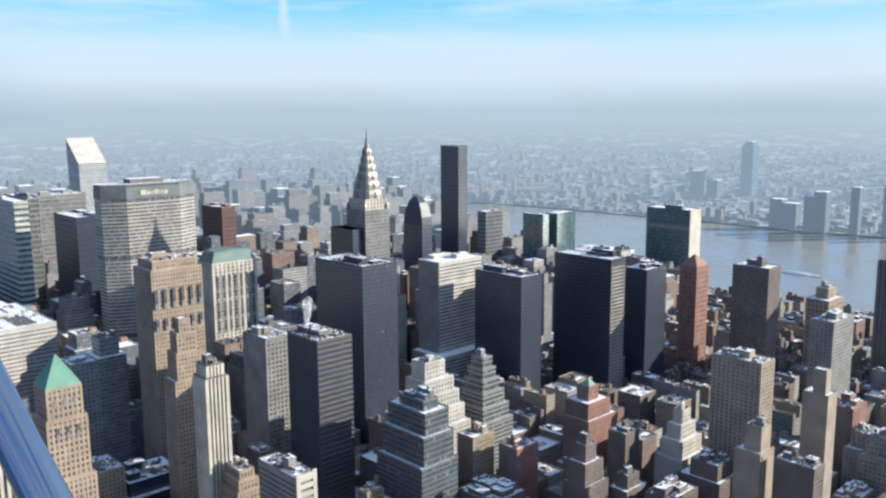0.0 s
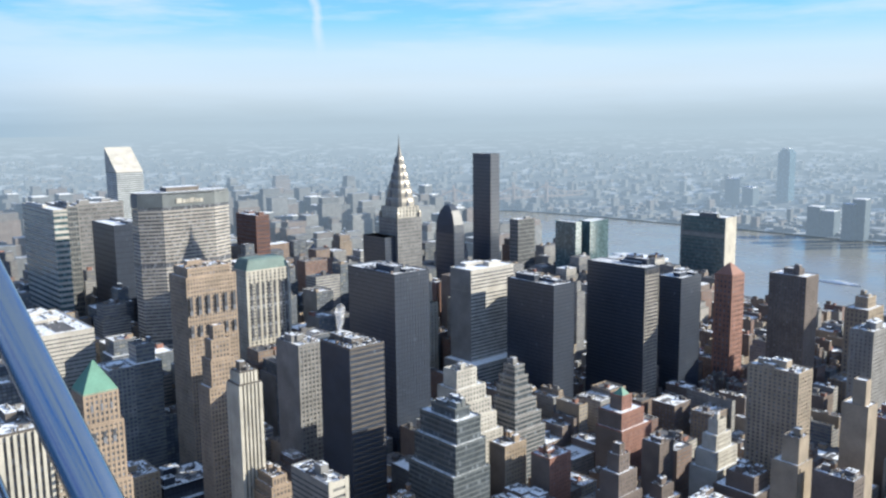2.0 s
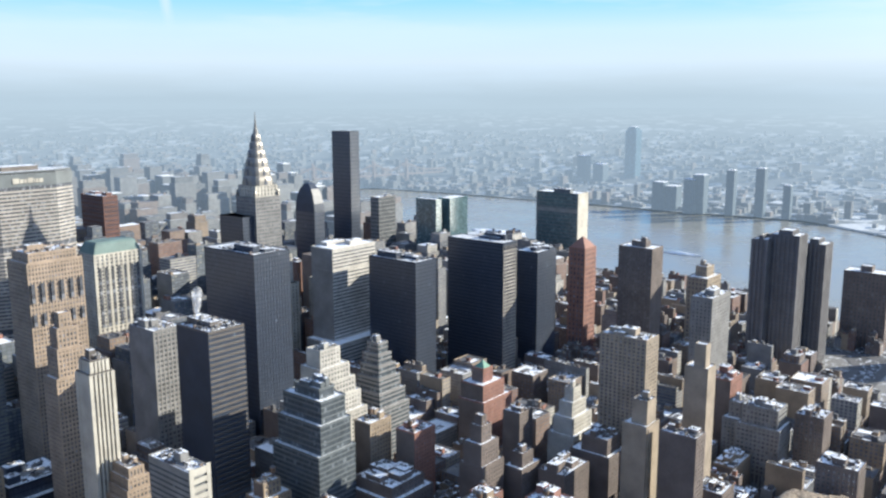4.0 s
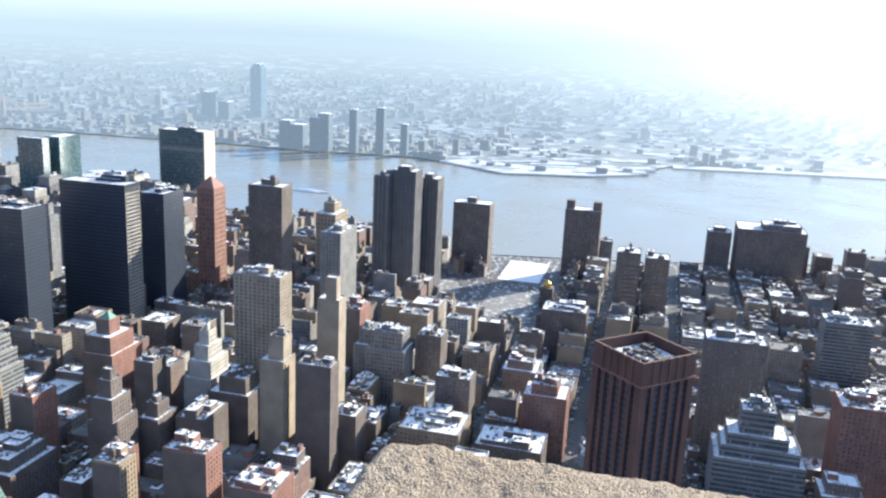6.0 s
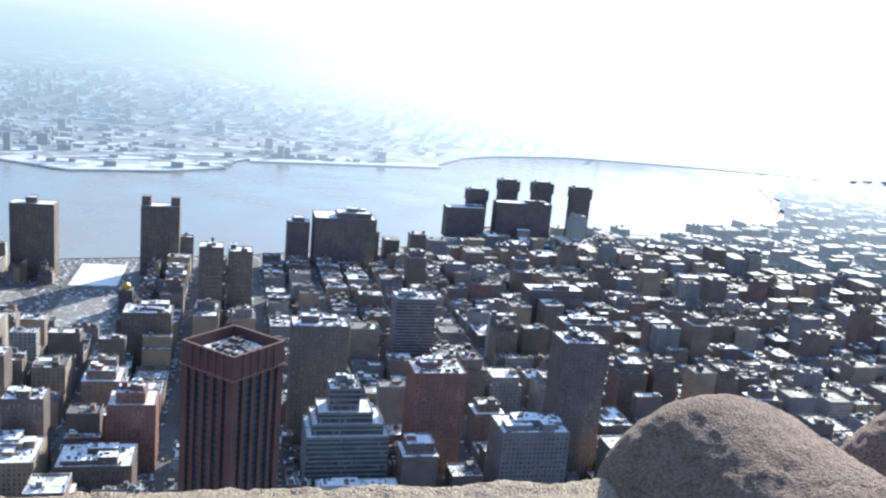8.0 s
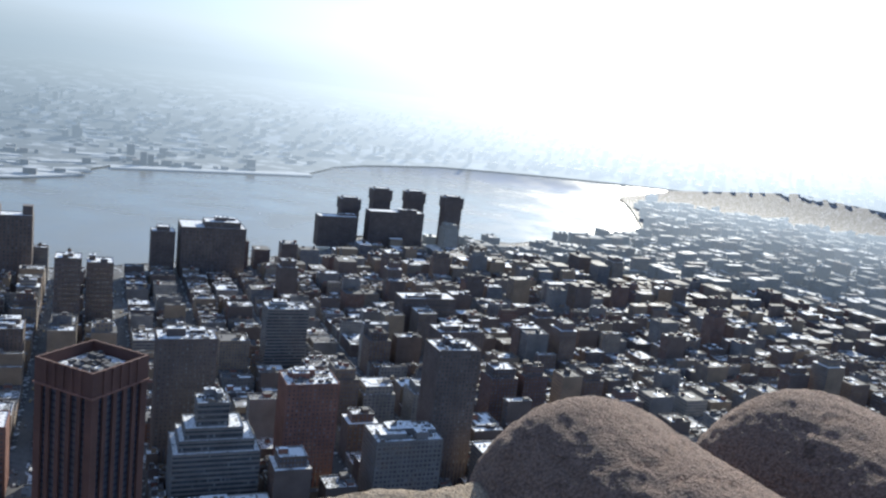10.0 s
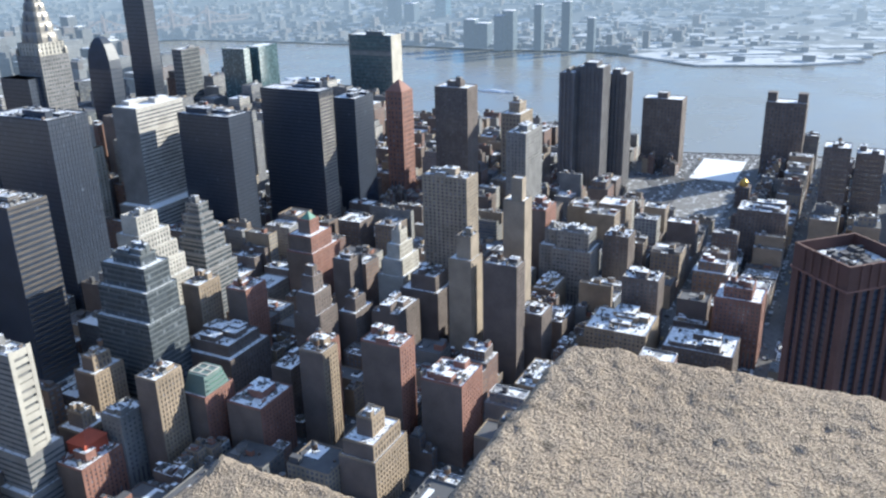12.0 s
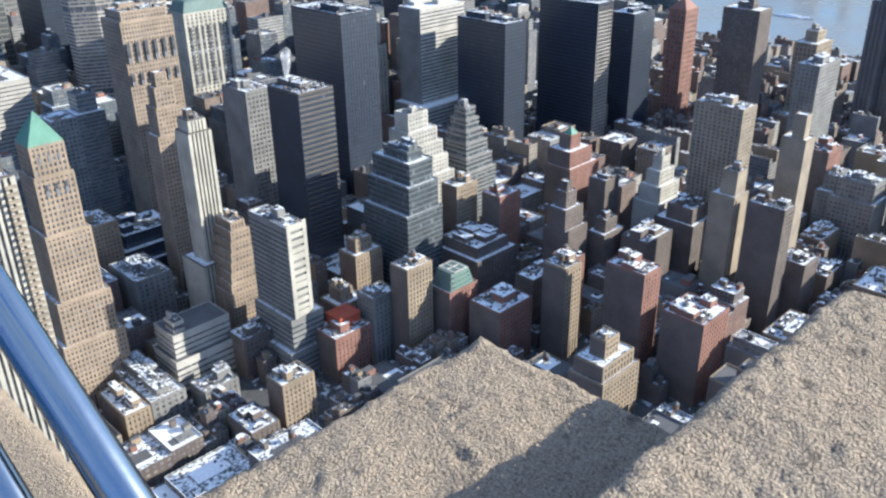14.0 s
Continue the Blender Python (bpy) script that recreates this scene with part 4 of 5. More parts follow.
for a in ((-W2, -W2, W2, -W2 + 1.2), (-W2, W2 - 1.2, W2, W2), (-W2, -W2 + 1.2, -W2 + 1.2, W2 - 1.2), (W2 - 1.2, -W2 + 1.2, W2, W2 - 1.2)):
    p.box(a[0], a[1], 0, a[2], a[3], 13.5, "redbrown", bottom=True)
part("crown", p.mesh("crown"), root, 0, 0, 150.02, "brick crown wall")
part("ledge", box_mesh("ledge", S + 4.6, S + 4.6, 1.0, "red"), root, 0, 0, 149.6)
for i in range(1, 6):
    o = (i / 6 - 0.5) * (S - 1.0)
    for sy in (-1, 1):
        part("crown_pier", box_mesh("crown_pier", 1.9, 0.6, 13.6, "redbrown"), root, o, sy * (W2 + 0.3), 150.0)
        part("crown_pier", box_mesh("crown_pier", 0.6, 1.9, 13.6, "redbrown"), root, sy * (W2 + 0.3), o, 150.0)
part("roof", box_mesh("roof", S - 1, S - 1, 7.5, "thinsnow"), root, 0, 0, 150.02)
rng = random.Random(5)
for _ in range(26):
    bw, bd = rng.uniform(1.5, 5), rng.uniform(1.5, 5)
    part("roof_machine", box_mesh("roof_machine", round(bw, 0), round(bd, 0), round(rng.uniform(1, 3.5), 0), rng.choice(["grey", "tar", "bronze"])), root, rng.uniform(-13, 13), rng.uniform(-13, 13), 157.52)


# far fronts and snow of the distance, with haze painted on as emission
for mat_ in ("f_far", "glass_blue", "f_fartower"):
    paint_haze(M[mat_].node_tree, M[mat_].node_tree.nodes["Principled BSDF"])
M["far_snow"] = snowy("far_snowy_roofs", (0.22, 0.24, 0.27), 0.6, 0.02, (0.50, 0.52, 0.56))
paint_haze(M["far_snow"].node_tree, M["far_snow"].node_tree.nodes["Principled BSDF"])
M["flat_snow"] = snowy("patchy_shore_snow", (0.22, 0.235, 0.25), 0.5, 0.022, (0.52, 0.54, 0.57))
paint_haze(M["flat_snow"].node_tree, M["flat_snow"].node_tree.nodes["Principled BSDF"])
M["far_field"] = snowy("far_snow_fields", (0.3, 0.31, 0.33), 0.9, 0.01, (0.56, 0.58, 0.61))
paint_haze(M["far_field"].node_tree, M["far_field"].node_tree.nodes["Principled BSDF"])


# ---- the other houses, block by block ----
AVENUES = [-260, 75, 226, 383, 535, 690, 900, 1125, 1330, 1560, 1800, 2050, 2300, 2550, 2800]
STREET, BLOCK = 45.0, 80.4
OPEN = [(925, 112, 1290, 216), (985, 222, 1118, 312), (1290, 560, 1420, 900)]


def shore_x(y):
    return float(np.interp(y, [b for _, b in SHORE], [a for a, _ in SHORE]))


def free(x0, y0, x1, y1):
    if max(x1, x0) > shore_x((y0 + y1) / 2) - 45:
        return False
    for a, b, c, d in FOOTPRINTS + OPEN:
        if x0 < c and x1 > a and y0 < d and y1 > b:
            return False
    return True


def height_of(rng, x, y, near_avenue):
    if y > 1500:
        return rng.choice([22, 30, 45, 60, 85, 110]) * rng.uniform(0.8, 1.2)
    if y > 690:
        if x < 760:
            return rng.uniform(45, 130) if x > 500 else rng.uniform(60, 120)
        return rng.choice([20, 28, 45, 65, 85]) * rng.uniform(0.8, 1.2)
    if y > 45:
        if x < 700 and y > 420:
            return rng.uniform(18, 58)
        if near_avenue:
            return rng.uniform(20, 46)
        return rng.choice([13, 15, 16, 18, 22, 32, 42]) * rng.uniform(0.9, 1.15)
    if y > -950:
        if near_avenue:
            return rng.choice([14, 17, 20, 24, 34, 48]) * rng.uniform(0.8, 1.1)
        return rng.choice([10, 11, 12, 13, 14, 16, 18, 28]) * rng.uniform(0.85, 1.1)
    return rng.choice([12, 14, 16, 18, 30]) * rng.uniform(0.85, 1.1)


WALLS = ["f_brick"] * 6 + ["f_tan"] * 4 + ["f_grey"] * 3 + ["f_band"]
WALLS_NORTH = ["f_brick"] * 2 + ["f_tan"] * 2 + ["f_grey"] * 3 + ["f_band"] * 3 + ["f_glass"] * 5
WORDS = {"f_brick": "red-brown brick", "f_tan": "tan brick", "f_grey": "grey stone", "f_band": "banded concrete", "f_glass": "dark glass"}
rng = random.Random(11)
lots = []
for ai in range(len(AVENUES) - 1):
    for k in range(-36, 34):
        ys = STREET + k * BLOCK
        for row in (0, 1):
            ya = ys + 9 + row * 31.2
            yb = ya + 31.2
            xa, xe = AVENUES[ai] + 14, AVENUES[ai + 1] - 14
            while xa < xe - 6:
                edge = xa < AVENUES[ai] + 34 or xa > xe - 40
                stuy = ys < -900 and xa > 900
                wl = rng.uniform(16, 32) if edge else rng.choice([6, 7, 8, 10, 12, 16, 22])
                if ys > 690 or xa < 300:
                    wl = rng.uniform(18, 40)
                if math.hypot(xa, ya) > 1500:
                    wl *= 1.5
                wl = min(wl, xe - xa)
                x0, x1 = xa, xa + wl
                xa += wl
                inset = rng.uniform(0, 9)
                y0, y1 = (ya, yb - inset) if row == 0 else (ya + inset, yb)
                dist, az = math.hypot((x0 + x1) / 2, (y0 + y1) / 2), math.degrees(math.atan2((x0 + x1) / 2, (y0 + y1) / 2))
                if not (4 < az < 148) or dist < 235 or dist > 3000 or rng.random() < 0.05:
                    continue
                h = height_of(rng, x0, y0, edge)
                if dist < 480 and rng.random() < 0.8:
                    h = min(h, rng.uniform(14, 30))
                elif dist < 620 and x0 > 230 and y0 > 130:
                    h = max(h * 0.8, rng.uniform(14, 36))
                elif dist < 420:
                    h = min(h, 34)
                # houses past 1650 m take the fronts with haze painted in
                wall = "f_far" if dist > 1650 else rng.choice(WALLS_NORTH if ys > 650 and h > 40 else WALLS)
                if free(x0, y0, x1, y1):
                    lots.append((dist, x0, y0, x1, y1, h, wall, rng.random()))
                elif dist < 1200 and x1 - x0 > 5:
                    # low houses squeezed in between the towers
                    n = 3 if x1 - x0 > 20 else 2 if x1 - x0 > 11 else 1
                    for i in range(n):
                        for j in range(3):
                            sx0, sx1 = x0 + (x1 - x0) * i / n, x0 + (x1 - x0) * (i + 1) / n
                            sy0, sy1 = y0 + (y1 - y0) * j / 3, y0 + (y1 - y0) * (j + 1) / 3
                            if free(sx0, sy0, sx1, sy1):
                                lots.append((dist, sx0, sy0, sx1, sy1, rng.uniform(9, 26), rng.choice(WALLS), rng.random()))
lots.sort()


def house(p, x0, y0, x1, y1, h, wall, seed, rich, add=None):
    """One house into the pile p: walls, parapet, snowy roof, bulkheads and vents. add: a function that takes each further piece as a part."""
    r = random.Random(seed)
    roof = r.choice(["snowroof", "thinsnow", "thinsnow", "tar", "tar", "tar", "fullsnow"])
    if not rich:
        roof = r.choice(["thinsnow", "thinsnow", "tar", "tar", "tar", "snowroof"])
    if wall == "f_far":
        roof = r.choice(["far_snow", "f_far", "f_far"])
    trim = "f_far" if wall == "f_far" else "tan" if wall == "f_tan" else "brown" if wall == "f_brick" else "grey"
    storey, bay = r.uniform(3.1, 3.7), r.uniform(2.6, 4.2)
    w, d = x1 - x0, y1 - y0
    p.box(x0, y0, 0, x1, y1, h, wall, roof, bay, storey, False, trim if r.random() < 0.6 and w < 26 else None)
    top = h

    def piece(name, boxes):
        q = Pile() if add else p
        for b_ in boxes:
            q.box(*b_)
        if add:
            add(name, q)

    if h > 34 and r.random() < 0.5 and min(w, d) > 14:
        i = r.uniform(2, 4)
        piece("upper_storey", [(x0 + i, y0 + i, h, x1 - i, y1 - i, h * 1.1 + 3, wall, roof, bay, storey)])
        x0, y0, x1, y1, top = x0 + i, y0 + i, x1 - i, y1 - i, h * 1.1 + 3
        w, d = x1 - x0, y1 - y0
    if rich:
        t, g = 0.4, top + r.uniform(0.8, 1.1)
        piece("parapet", [(*a[:2], top, *a[2:], g, trim, roof) for a in ((x0, y0, x1, y0 + t), (x0, y1 - t, x1, y1), (x0, y0 + t, x0 + t, y1 - t), (x1 - t, y0 + t, x1, y1 - t))])
    # drifts and cleared strips that end at the roof's seams
    for _ in range(r.choice([1, 2, 3, 4]) if rich else r.choice([0, 1, 1, 2])):
        sw, sd = w * r.uniform(0.2, 0.55), d * r.uniform(0.12, 0.4)
        sx, sy = r.uniform(x0 + 0.5, x1 - sw - 0.5), r.uniform(y0 + 0.5, y1 - sd - 0.5)
        p.box(sx, sy, top, sx + sw, sy + sd, top + r.uniform(0.12, 0.5), "tar", "far_snow" if wall == "f_far" else r.choice(["fullsnow", "fullsnow", "fullsnow", "tar", "tar", "grey", "snowroof"]))
    for _ in range(r.choice([1, 1, 2, 2]) if rich else r.choice([0, 1, 2])):
        bw, bd = min(w * 0.4, r.uniform(2.5, 7)), min(d * 0.4, r.uniform(2.5, 7))
        bx, by = r.uniform(x0 + 0.5, x1 - bw - 0.5), r.uniform(y0 + 0.5, y1 - bd - 0.5)
        piece("bulkhead", [(bx, by, top, bx + bw, by + bd, top + r.uniform(2, 5), wall if wall == "f_far" else r.choice(["brown", "tan", "grey", "red", "tar"]), roof if wall == "f_far" else r.choice([roof, "tar"]))])
    if rich:
        spots = [(r.uniform(x0 + 0.6, x1 - 1.8), r.uniform(y0 + 0.6, y1 - 1.8)) for _ in range(r.choice([3, 5, 8]))]
        piece("roof_clutter", [(bx, by, top, bx + r.uniform(0.6, 1.6), by + r.uniform(0.6, 1.6), top + r.uniform(0.6, 2.2), r.choice(["grey", "tar", "steel", "brown"])) for bx, by in spots])
    return top


near = [l for l in lots if l[0] < 900 and l[1] > 120 and 300 < l[0]][:170]
rest = [l for l in lots if l not in set(near)]
for dist, x0, y0, x1, y1, h, wall, seed in near:
    cx, cy = (x0 + x1) / 2, (y0 + y1) / 2
    size = "low" if h < 20 else "mid-rise" if h < 40 else "tall"
    ob = tagged(new("city_house"), size + " " + WORDS[wall] + " house with snow on its flat roof", "building", "city houses")
    ob.location = (cx, cy, 0)

    def add_part(name, q):
        piece_ob = part(name, q.mesh(name), ob)
        if name == "roof_clutter":
            piece_ob["kind"] = "stuff"

    p = Pile()
    top = house(p, x0 - cx, y0 - cy, x1 - cx, y1 - cy, h, wall, seed, True, add_part)
    part("body", p.mesh("body"), ob)
    if h > 22 and seed < 0.45:
        water_tank(ob, (x1 - x0) * (seed - 0.22) * 0.8, (y1 - y0) * 0.18, top)
for title, test in (("northern", lambda l: l[2] > 690), ("eastern", lambda l: 45 < l[2] <= 690), ("southern", lambda l: l[2] <= 45)):
    p = Pile()
    for dist, x0, y0, x1, y1, h, wall, seed in rest:
        if test((dist, x0, y0)):
            house(p, x0, y0, x1, y1, h, wall, seed, dist < 1300)
    tagged(new("city_blocks", p.mesh("city_blocks")), "dense " + title + " city blocks of brick houses with snowy roofs", "city blocks", kind="stuff")

# brick housing estate and far island blocks, in fronts with painted haze
p = Pile()
for k in range(150):
    x, y = rng.uniform(1150, 2500), rng.uniform(-1900, -980)
    if x < shore_x(y) - 60:
        a, b = rng.choice([(40, 14), (14, 40), (26, 26)])
        p.box(x, y, 0, x + a, y + b, rng.uniform(30, 38), "f_far", "far_snow" if k % 3 == 0 else "f_far")
tagged(new("housing_estate", p.mesh("housing_estate")), "red-brown brick housing estate with snowy roofs", "city blocks", kind="stuff")

# ---- open ground by the river ----
def slab(name, x0, y0, x1, y1, z, mat, label, category):
    p = Pile()
    p.box(x0, y0, 0.0, x1, y1, z, mat, mat, bottom=True)
    return tagged(new(name, p.mesh(name)), label, category, kind="structure")


slab("sports_field", 1137, 145, 1248, 204, 0.3, "fullsnow", "snow-covered sports field", "sports field")
slab("park", 945, 136, 1085, 200, 0.3, "parksnow", "small park with patchy snow", "park")
ring = [(1052 + 52 * math.cos(i * math.pi / 12), 270 + 30 * math.sin(i * math.pi / 12)) for i in range(24)]
p = Pile()
p.prism(ring, 0, 0.35, "parksnow", "parksnow")
tagged(new("tunnel_plaza", p.mesh("tunnel_plaza")), "oval tunnel plaza with patchy snow", "plaza", kind="structure")
p = Pile()
ring_in, ring_out = [(1052 + (x - 1052) * 1.06, 270 + (y - 270) * 1.1) for x, y in ring], [(1052 + (x - 1052) * 1.3, 270 + (y - 270) * 1.42) for x, y in ring]
for i in range(24):
    j = (i + 1) % 24
    p.prism([ring_in[i], ring_out[i], ring_out[j], ring_in[j]], 0, 0.2, "tar")
tagged(new("tunnel_ramp", p.mesh("tunnel_ramp")), "pale concrete ramp round the tunnel plaza", "road", kind="structure")
M["road"] = road_material()
for k in range(-12, 9):
    y = STREET + k * BLOCK
    slab("street_road", 120, y - 5, shore_x(y) - 40, y + 5, 0.12 if k % 2 else 0.13, "road", "asphalt cross street", "road")
for x in AVENUES[2:8]:
    slab("avenue_road", x - 8, -940, x + 8, 700, 0.16, "road", "asphalt avenue", "road")
dome = thing("gold_domed_tower", 1035, 121, 0, "brick house with a small gilded dome", "building")
part("body", box_mesh("body", 16, 16, 26, "f_brick"), dome)
part("dome", rings_mesh("dome", [[(math.cos(i * math.pi / 6) * q, math.sin(i * math.pi / 6) * q, zz) for i in range(12)] for q, zz in ((5, 0), (5.2, 2), (4.4, 5), (2.6, 7.5), (0.4, 9))], "gold"), dome, 0, 0, 26, "gilded dome")

# steam from a roof vent
m, t, b = material("thin_white_steam")
b.inputs["Base Color"].default_value, b.inputs["Roughness"].default_value = (0.9, 0.9, 0.92, 1), 1.0
t.links.new(ramp(t, noise_node(t, place_of(t), 0.35, 4), [(0.35, 0.02), (0.75, 0.30)]), b.inputs["Alpha"])
M["steam"] = m
steam = thing("steam_plume", 352, 520, 161, "thin white steam rising from a roof vent", "steam")
for k in range(9):
    r = 1.3 + 0.32 * k
    rings = [[(math.cos(i * math.pi / 6) * r * math.sin(j * math.pi / 8 + 0.02) * (1 + 0.2 * math.sin(i * 2 + k)), math.sin(i * math.pi / 6) * r * math.sin(j * math.pi / 8 + 0.02), -math.cos(j * math.pi / 8) * r * 1.3) for i in range(12)] for j in range(9)]
    me = rings_mesh("puff", rings, "steam")
    for f in me.polygons:
        f.use_smooth = True
    part("puff", me, steam, 0.25 * k + 0.6 * math.sin(k * 1.7), 0.3 * k, 1.5 + k * 2.3)

# parked and waiting cars along the streets
M["car_a"], M["car_b"], M["car_c"] = plain("white_car_paint", (0.6, 0.6, 0.6), 0.3), plain("black_car_paint", (0.03, 0.03, 0.035), 0.25), plain("yellow_cab_paint", (0.7, 0.42, 0.05), 0.3)
p = Pile()
for k in range(900):
    if rng.random() < 0.6:
        y = STREET + rng.randrange(-6, 6) * BLOCK + rng.choice([-4, -1.3, 1.3, 4])
        x = rng.uniform(300, 1250)
        a, b = 4.6, 1.8
    else:
        x = rng.choice(AVENUES[2:8]) + rng.choice([-6.5, -3, 0, 3, 6.5])
        y = rng.uniform(-500, 650)
        a, b = 1.8, 4.6
    c = rng.choice(["car_a", "car_b", "car_b", "car_c", "grey"])
    p.box(x - a / 2, y - b / 2, 0.35, x + a / 2, y + b / 2, 0.95, c, bottom=True)
    p.prism([(x - a * 0.36, y - b * 0.36), (x + a * 0.36, y - b * 0.36), (x + a * 0.36, y + b * 0.36), (x - a * 0.36, y + b * 0.36)], 0.95, 1.5, "glass_dark", c, ring_top=[(x - a * 0.26, y - b * 0.3), (x + a * 0.26, y - b * 0.3), (x + a * 0.26, y + b * 0.3), (x - a * 0.26, y + b * 0.3)])
    for ex in (-1, 1):
        for ey in (-1, 1):
            wx, wy = x + ex * (a / 2 - 0.4), y + ey * (b / 2 - 0.4)
            p.box(wx - 0.3, wy - 0.3, 0.17, wx + 0.3, wy + 0.3, 0.6, "tar")
tagged(new("street_cars", p.mesh("street_cars")), "cars standing in the streets", "cars", kind="stuff")

# ---- the far boroughs ----
p = Pile()
for k in range(6500):
    az = rng.uniform(8, 145)
    dist = far_shore(az) + 25 + 5200 * rng.random() ** 1.9
    if (76 < az < 91 and dist < far_shore(az) + 330 and k % 6) or (az > 84 and k % 5 < 3) or (az > 100 and dist < far_shore(az) + 260):
        continue
    a = radians(az)
    x, y, z, s = far_place(dist * math.sin(a), dist * math.cos(a))
    w, d = rng.uniform(9, 36) * s, rng.uniform(9, 30) * s
    h = (rng.uniform(6, 16) if rng.random() < 0.93 else rng.uniform(20, 48)) * s
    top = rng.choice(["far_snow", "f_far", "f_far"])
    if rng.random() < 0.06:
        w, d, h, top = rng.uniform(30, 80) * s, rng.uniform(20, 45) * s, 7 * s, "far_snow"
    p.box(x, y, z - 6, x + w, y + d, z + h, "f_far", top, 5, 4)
tagged(new("far_houses", p.mesh("far_houses")), "low far houses and warehouses with snowy roofs", "city blocks", kind="stuff")


def far_tower(label, az, dist, w, h, mat="glass_blue", bands="glass_blue", tiers=((1.0, 1.0),), name="far_tower"):
    a = radians(az)
    x, y, z, s = far_place(dist * math.sin(a), dist * math.cos(a))
    root = thing(name, x, y, z - 2, label, "building")
    zz = 0.0
    for f, q in tiers:
        part("body", box_mesh("body", w * s * q, w * s * q, (f * h - zz) * s, mat, 2.5, 4.0), root, 0, 0, zz * s)
        n = int((f * h - zz) / 30)
        me = box_mesh("floor_band", w * s * q + 0.6, w * s * q + 0.6, 2.0, bands)
        for k in range(n):
            part("floor_band", me, root, 0, 0, (zz + k * 30) * s)
        zz = f * h
    part("roof", box_mesh("roof", w * s * tiers[-1][1] * 0.9, w * s * tiers[-1][1] * 0.9, 1.2, "snowroof"), root, 0, 0, zz * s)
    return root


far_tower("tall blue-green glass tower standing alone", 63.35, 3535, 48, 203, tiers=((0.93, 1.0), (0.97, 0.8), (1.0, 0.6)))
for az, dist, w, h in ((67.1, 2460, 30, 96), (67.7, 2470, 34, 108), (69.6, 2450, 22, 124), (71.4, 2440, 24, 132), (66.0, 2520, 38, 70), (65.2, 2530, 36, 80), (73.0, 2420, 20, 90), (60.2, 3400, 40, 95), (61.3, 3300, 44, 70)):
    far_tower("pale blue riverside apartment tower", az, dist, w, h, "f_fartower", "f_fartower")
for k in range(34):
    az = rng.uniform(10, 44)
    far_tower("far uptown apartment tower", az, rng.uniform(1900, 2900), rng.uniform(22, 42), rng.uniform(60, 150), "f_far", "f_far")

# cantilever bridge over the river
bx, by, bz, bs = far_place(2090, 2195)
bridge = thing("cantilever_bridge", bx, by, bz, "far steel cantilever bridge over the river", "bridge")
bridge.rotation_euler = (0, 0, radians(-17))
M["bridge_steel"] = plain("weathered_bridge_steel", (0.44, 0.35, 0.31), 0.7)
# haze painted over the steel as emission
paint_haze(M["bridge_steel"].node_tree, M["bridge_steel"].node_tree.nodes["Principled BSDF"])
PIERS = (-260, -90, 150, 290)
part("deck", box_mesh("deck", 900, 14, 6, "bridge_steel"), bridge, 0, 0, 36)


def chord(x):
    """Height of the truss over the deck: high at the towers, low between them."""
    gap = min(abs(x - tx) for tx in PIERS)
    return max(12.0, 44.0 - 0.62 * gap + 0.0026 * gap * gap)


def slanted(name, x0, z0, x1, z1, y, thick):
    """A straight steel member in the plane of one truss."""
    u = Vector((x1 - x0, 0, z1 - z0)).normalized()
    n = Vector((-u.z, 0, u.x)) * thick / 2
    pts = [Vector((px, y + sy, pz)) + q for sy in (-0.8, 0.8) for px, pz, q in ((x0, z0, -n), (x1, z1, -n), (x1, z1, n), (x0, z0, n))]
    me = bpy.data.meshes.new(name)
    me.from_pydata([tuple(v) for v in pts], [], [(0, 1, 2, 3), (7, 6, 5, 4), (0, 4, 5, 1), (1, 5, 6, 2), (2, 6, 7, 3), (3, 7, 4, 0)])
    me.materials.append(M["bridge_steel"])
    return part(name, me, bridge)


for tx in PIERS:
    for sy in (-6, 6):
        part("bridge_tower", rings_mesh("bridge_tower", [square(4.5, 0), square(3.5, 60), square(2.2, 84), square(0.6, 98)], "bridge_steel"), bridge, tx, sy, 0)
for k in range(30):
    xa, xb = -440 + k * 30, -410 + k * 30
    slanted("top_chord", xa, 41 + chord(xa), xb, 41 + chord(xb), 6, 3.2)
    slanted("truss_post", xa, 41, xa + 0.01, 41 + chord(xa), 6, 2.2)
    slanted("diagonal", xa, 41 + (chord(xa) if k % 2 else 0), xb, 41 + (0 if k % 2 else chord(xb)), 6, 2.0)
    slanted("top_chord", xa, 41 + chord(xa), xb, 41 + chord(xb), -6, 3.2)
    slanted("truss_post", xa, 41, xa + 0.01, 41 + chord(xa), -6, 2.2)

# snow-covered flats of the far bank
p = Pile()
p.prism([(2140, 385), (2215, 165), (2330, 22), (2390, 120), (2300, 330), (2350, 520), (2270, 590)], -4, 0.2, "far_snow", "flat_snow")
p.prism([(2500, -40), (2640, -640), (2700, -640), (2560, -40)], -4, 0.2, "far_snow", "flat_snow")
tagged(new("shore_flats", p.mesh("shore_flats")), "snow-covered empty flats on the far river bank", "ground", kind="structure")

# open snow-covered yards, rail tracks and flats further inland
p = Pile()
fields = random.Random(21)
for k in range(120):
    az = fields.uniform(58, 97)
    d0 = far_shore(az) + 40 + 2200 * fields.random() ** 1.6
    half = math.degrees(fields.uniform(12, 75) / d0)
    d1 = d0 + fields.uniform(12, 50)
    tilt = fields.uniform(-20, 60)
    ring = [polar(az - half, d0, 1.5), polar(az + half, d0 + tilt, 1.5), polar(az + half * 0.8, d1 + tilt, 1.5), polar(az - half * 0.9, d1, 1.5)]
    z0 = max(q[2] for q in ring)
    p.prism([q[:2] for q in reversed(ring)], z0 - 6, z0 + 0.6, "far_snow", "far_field")
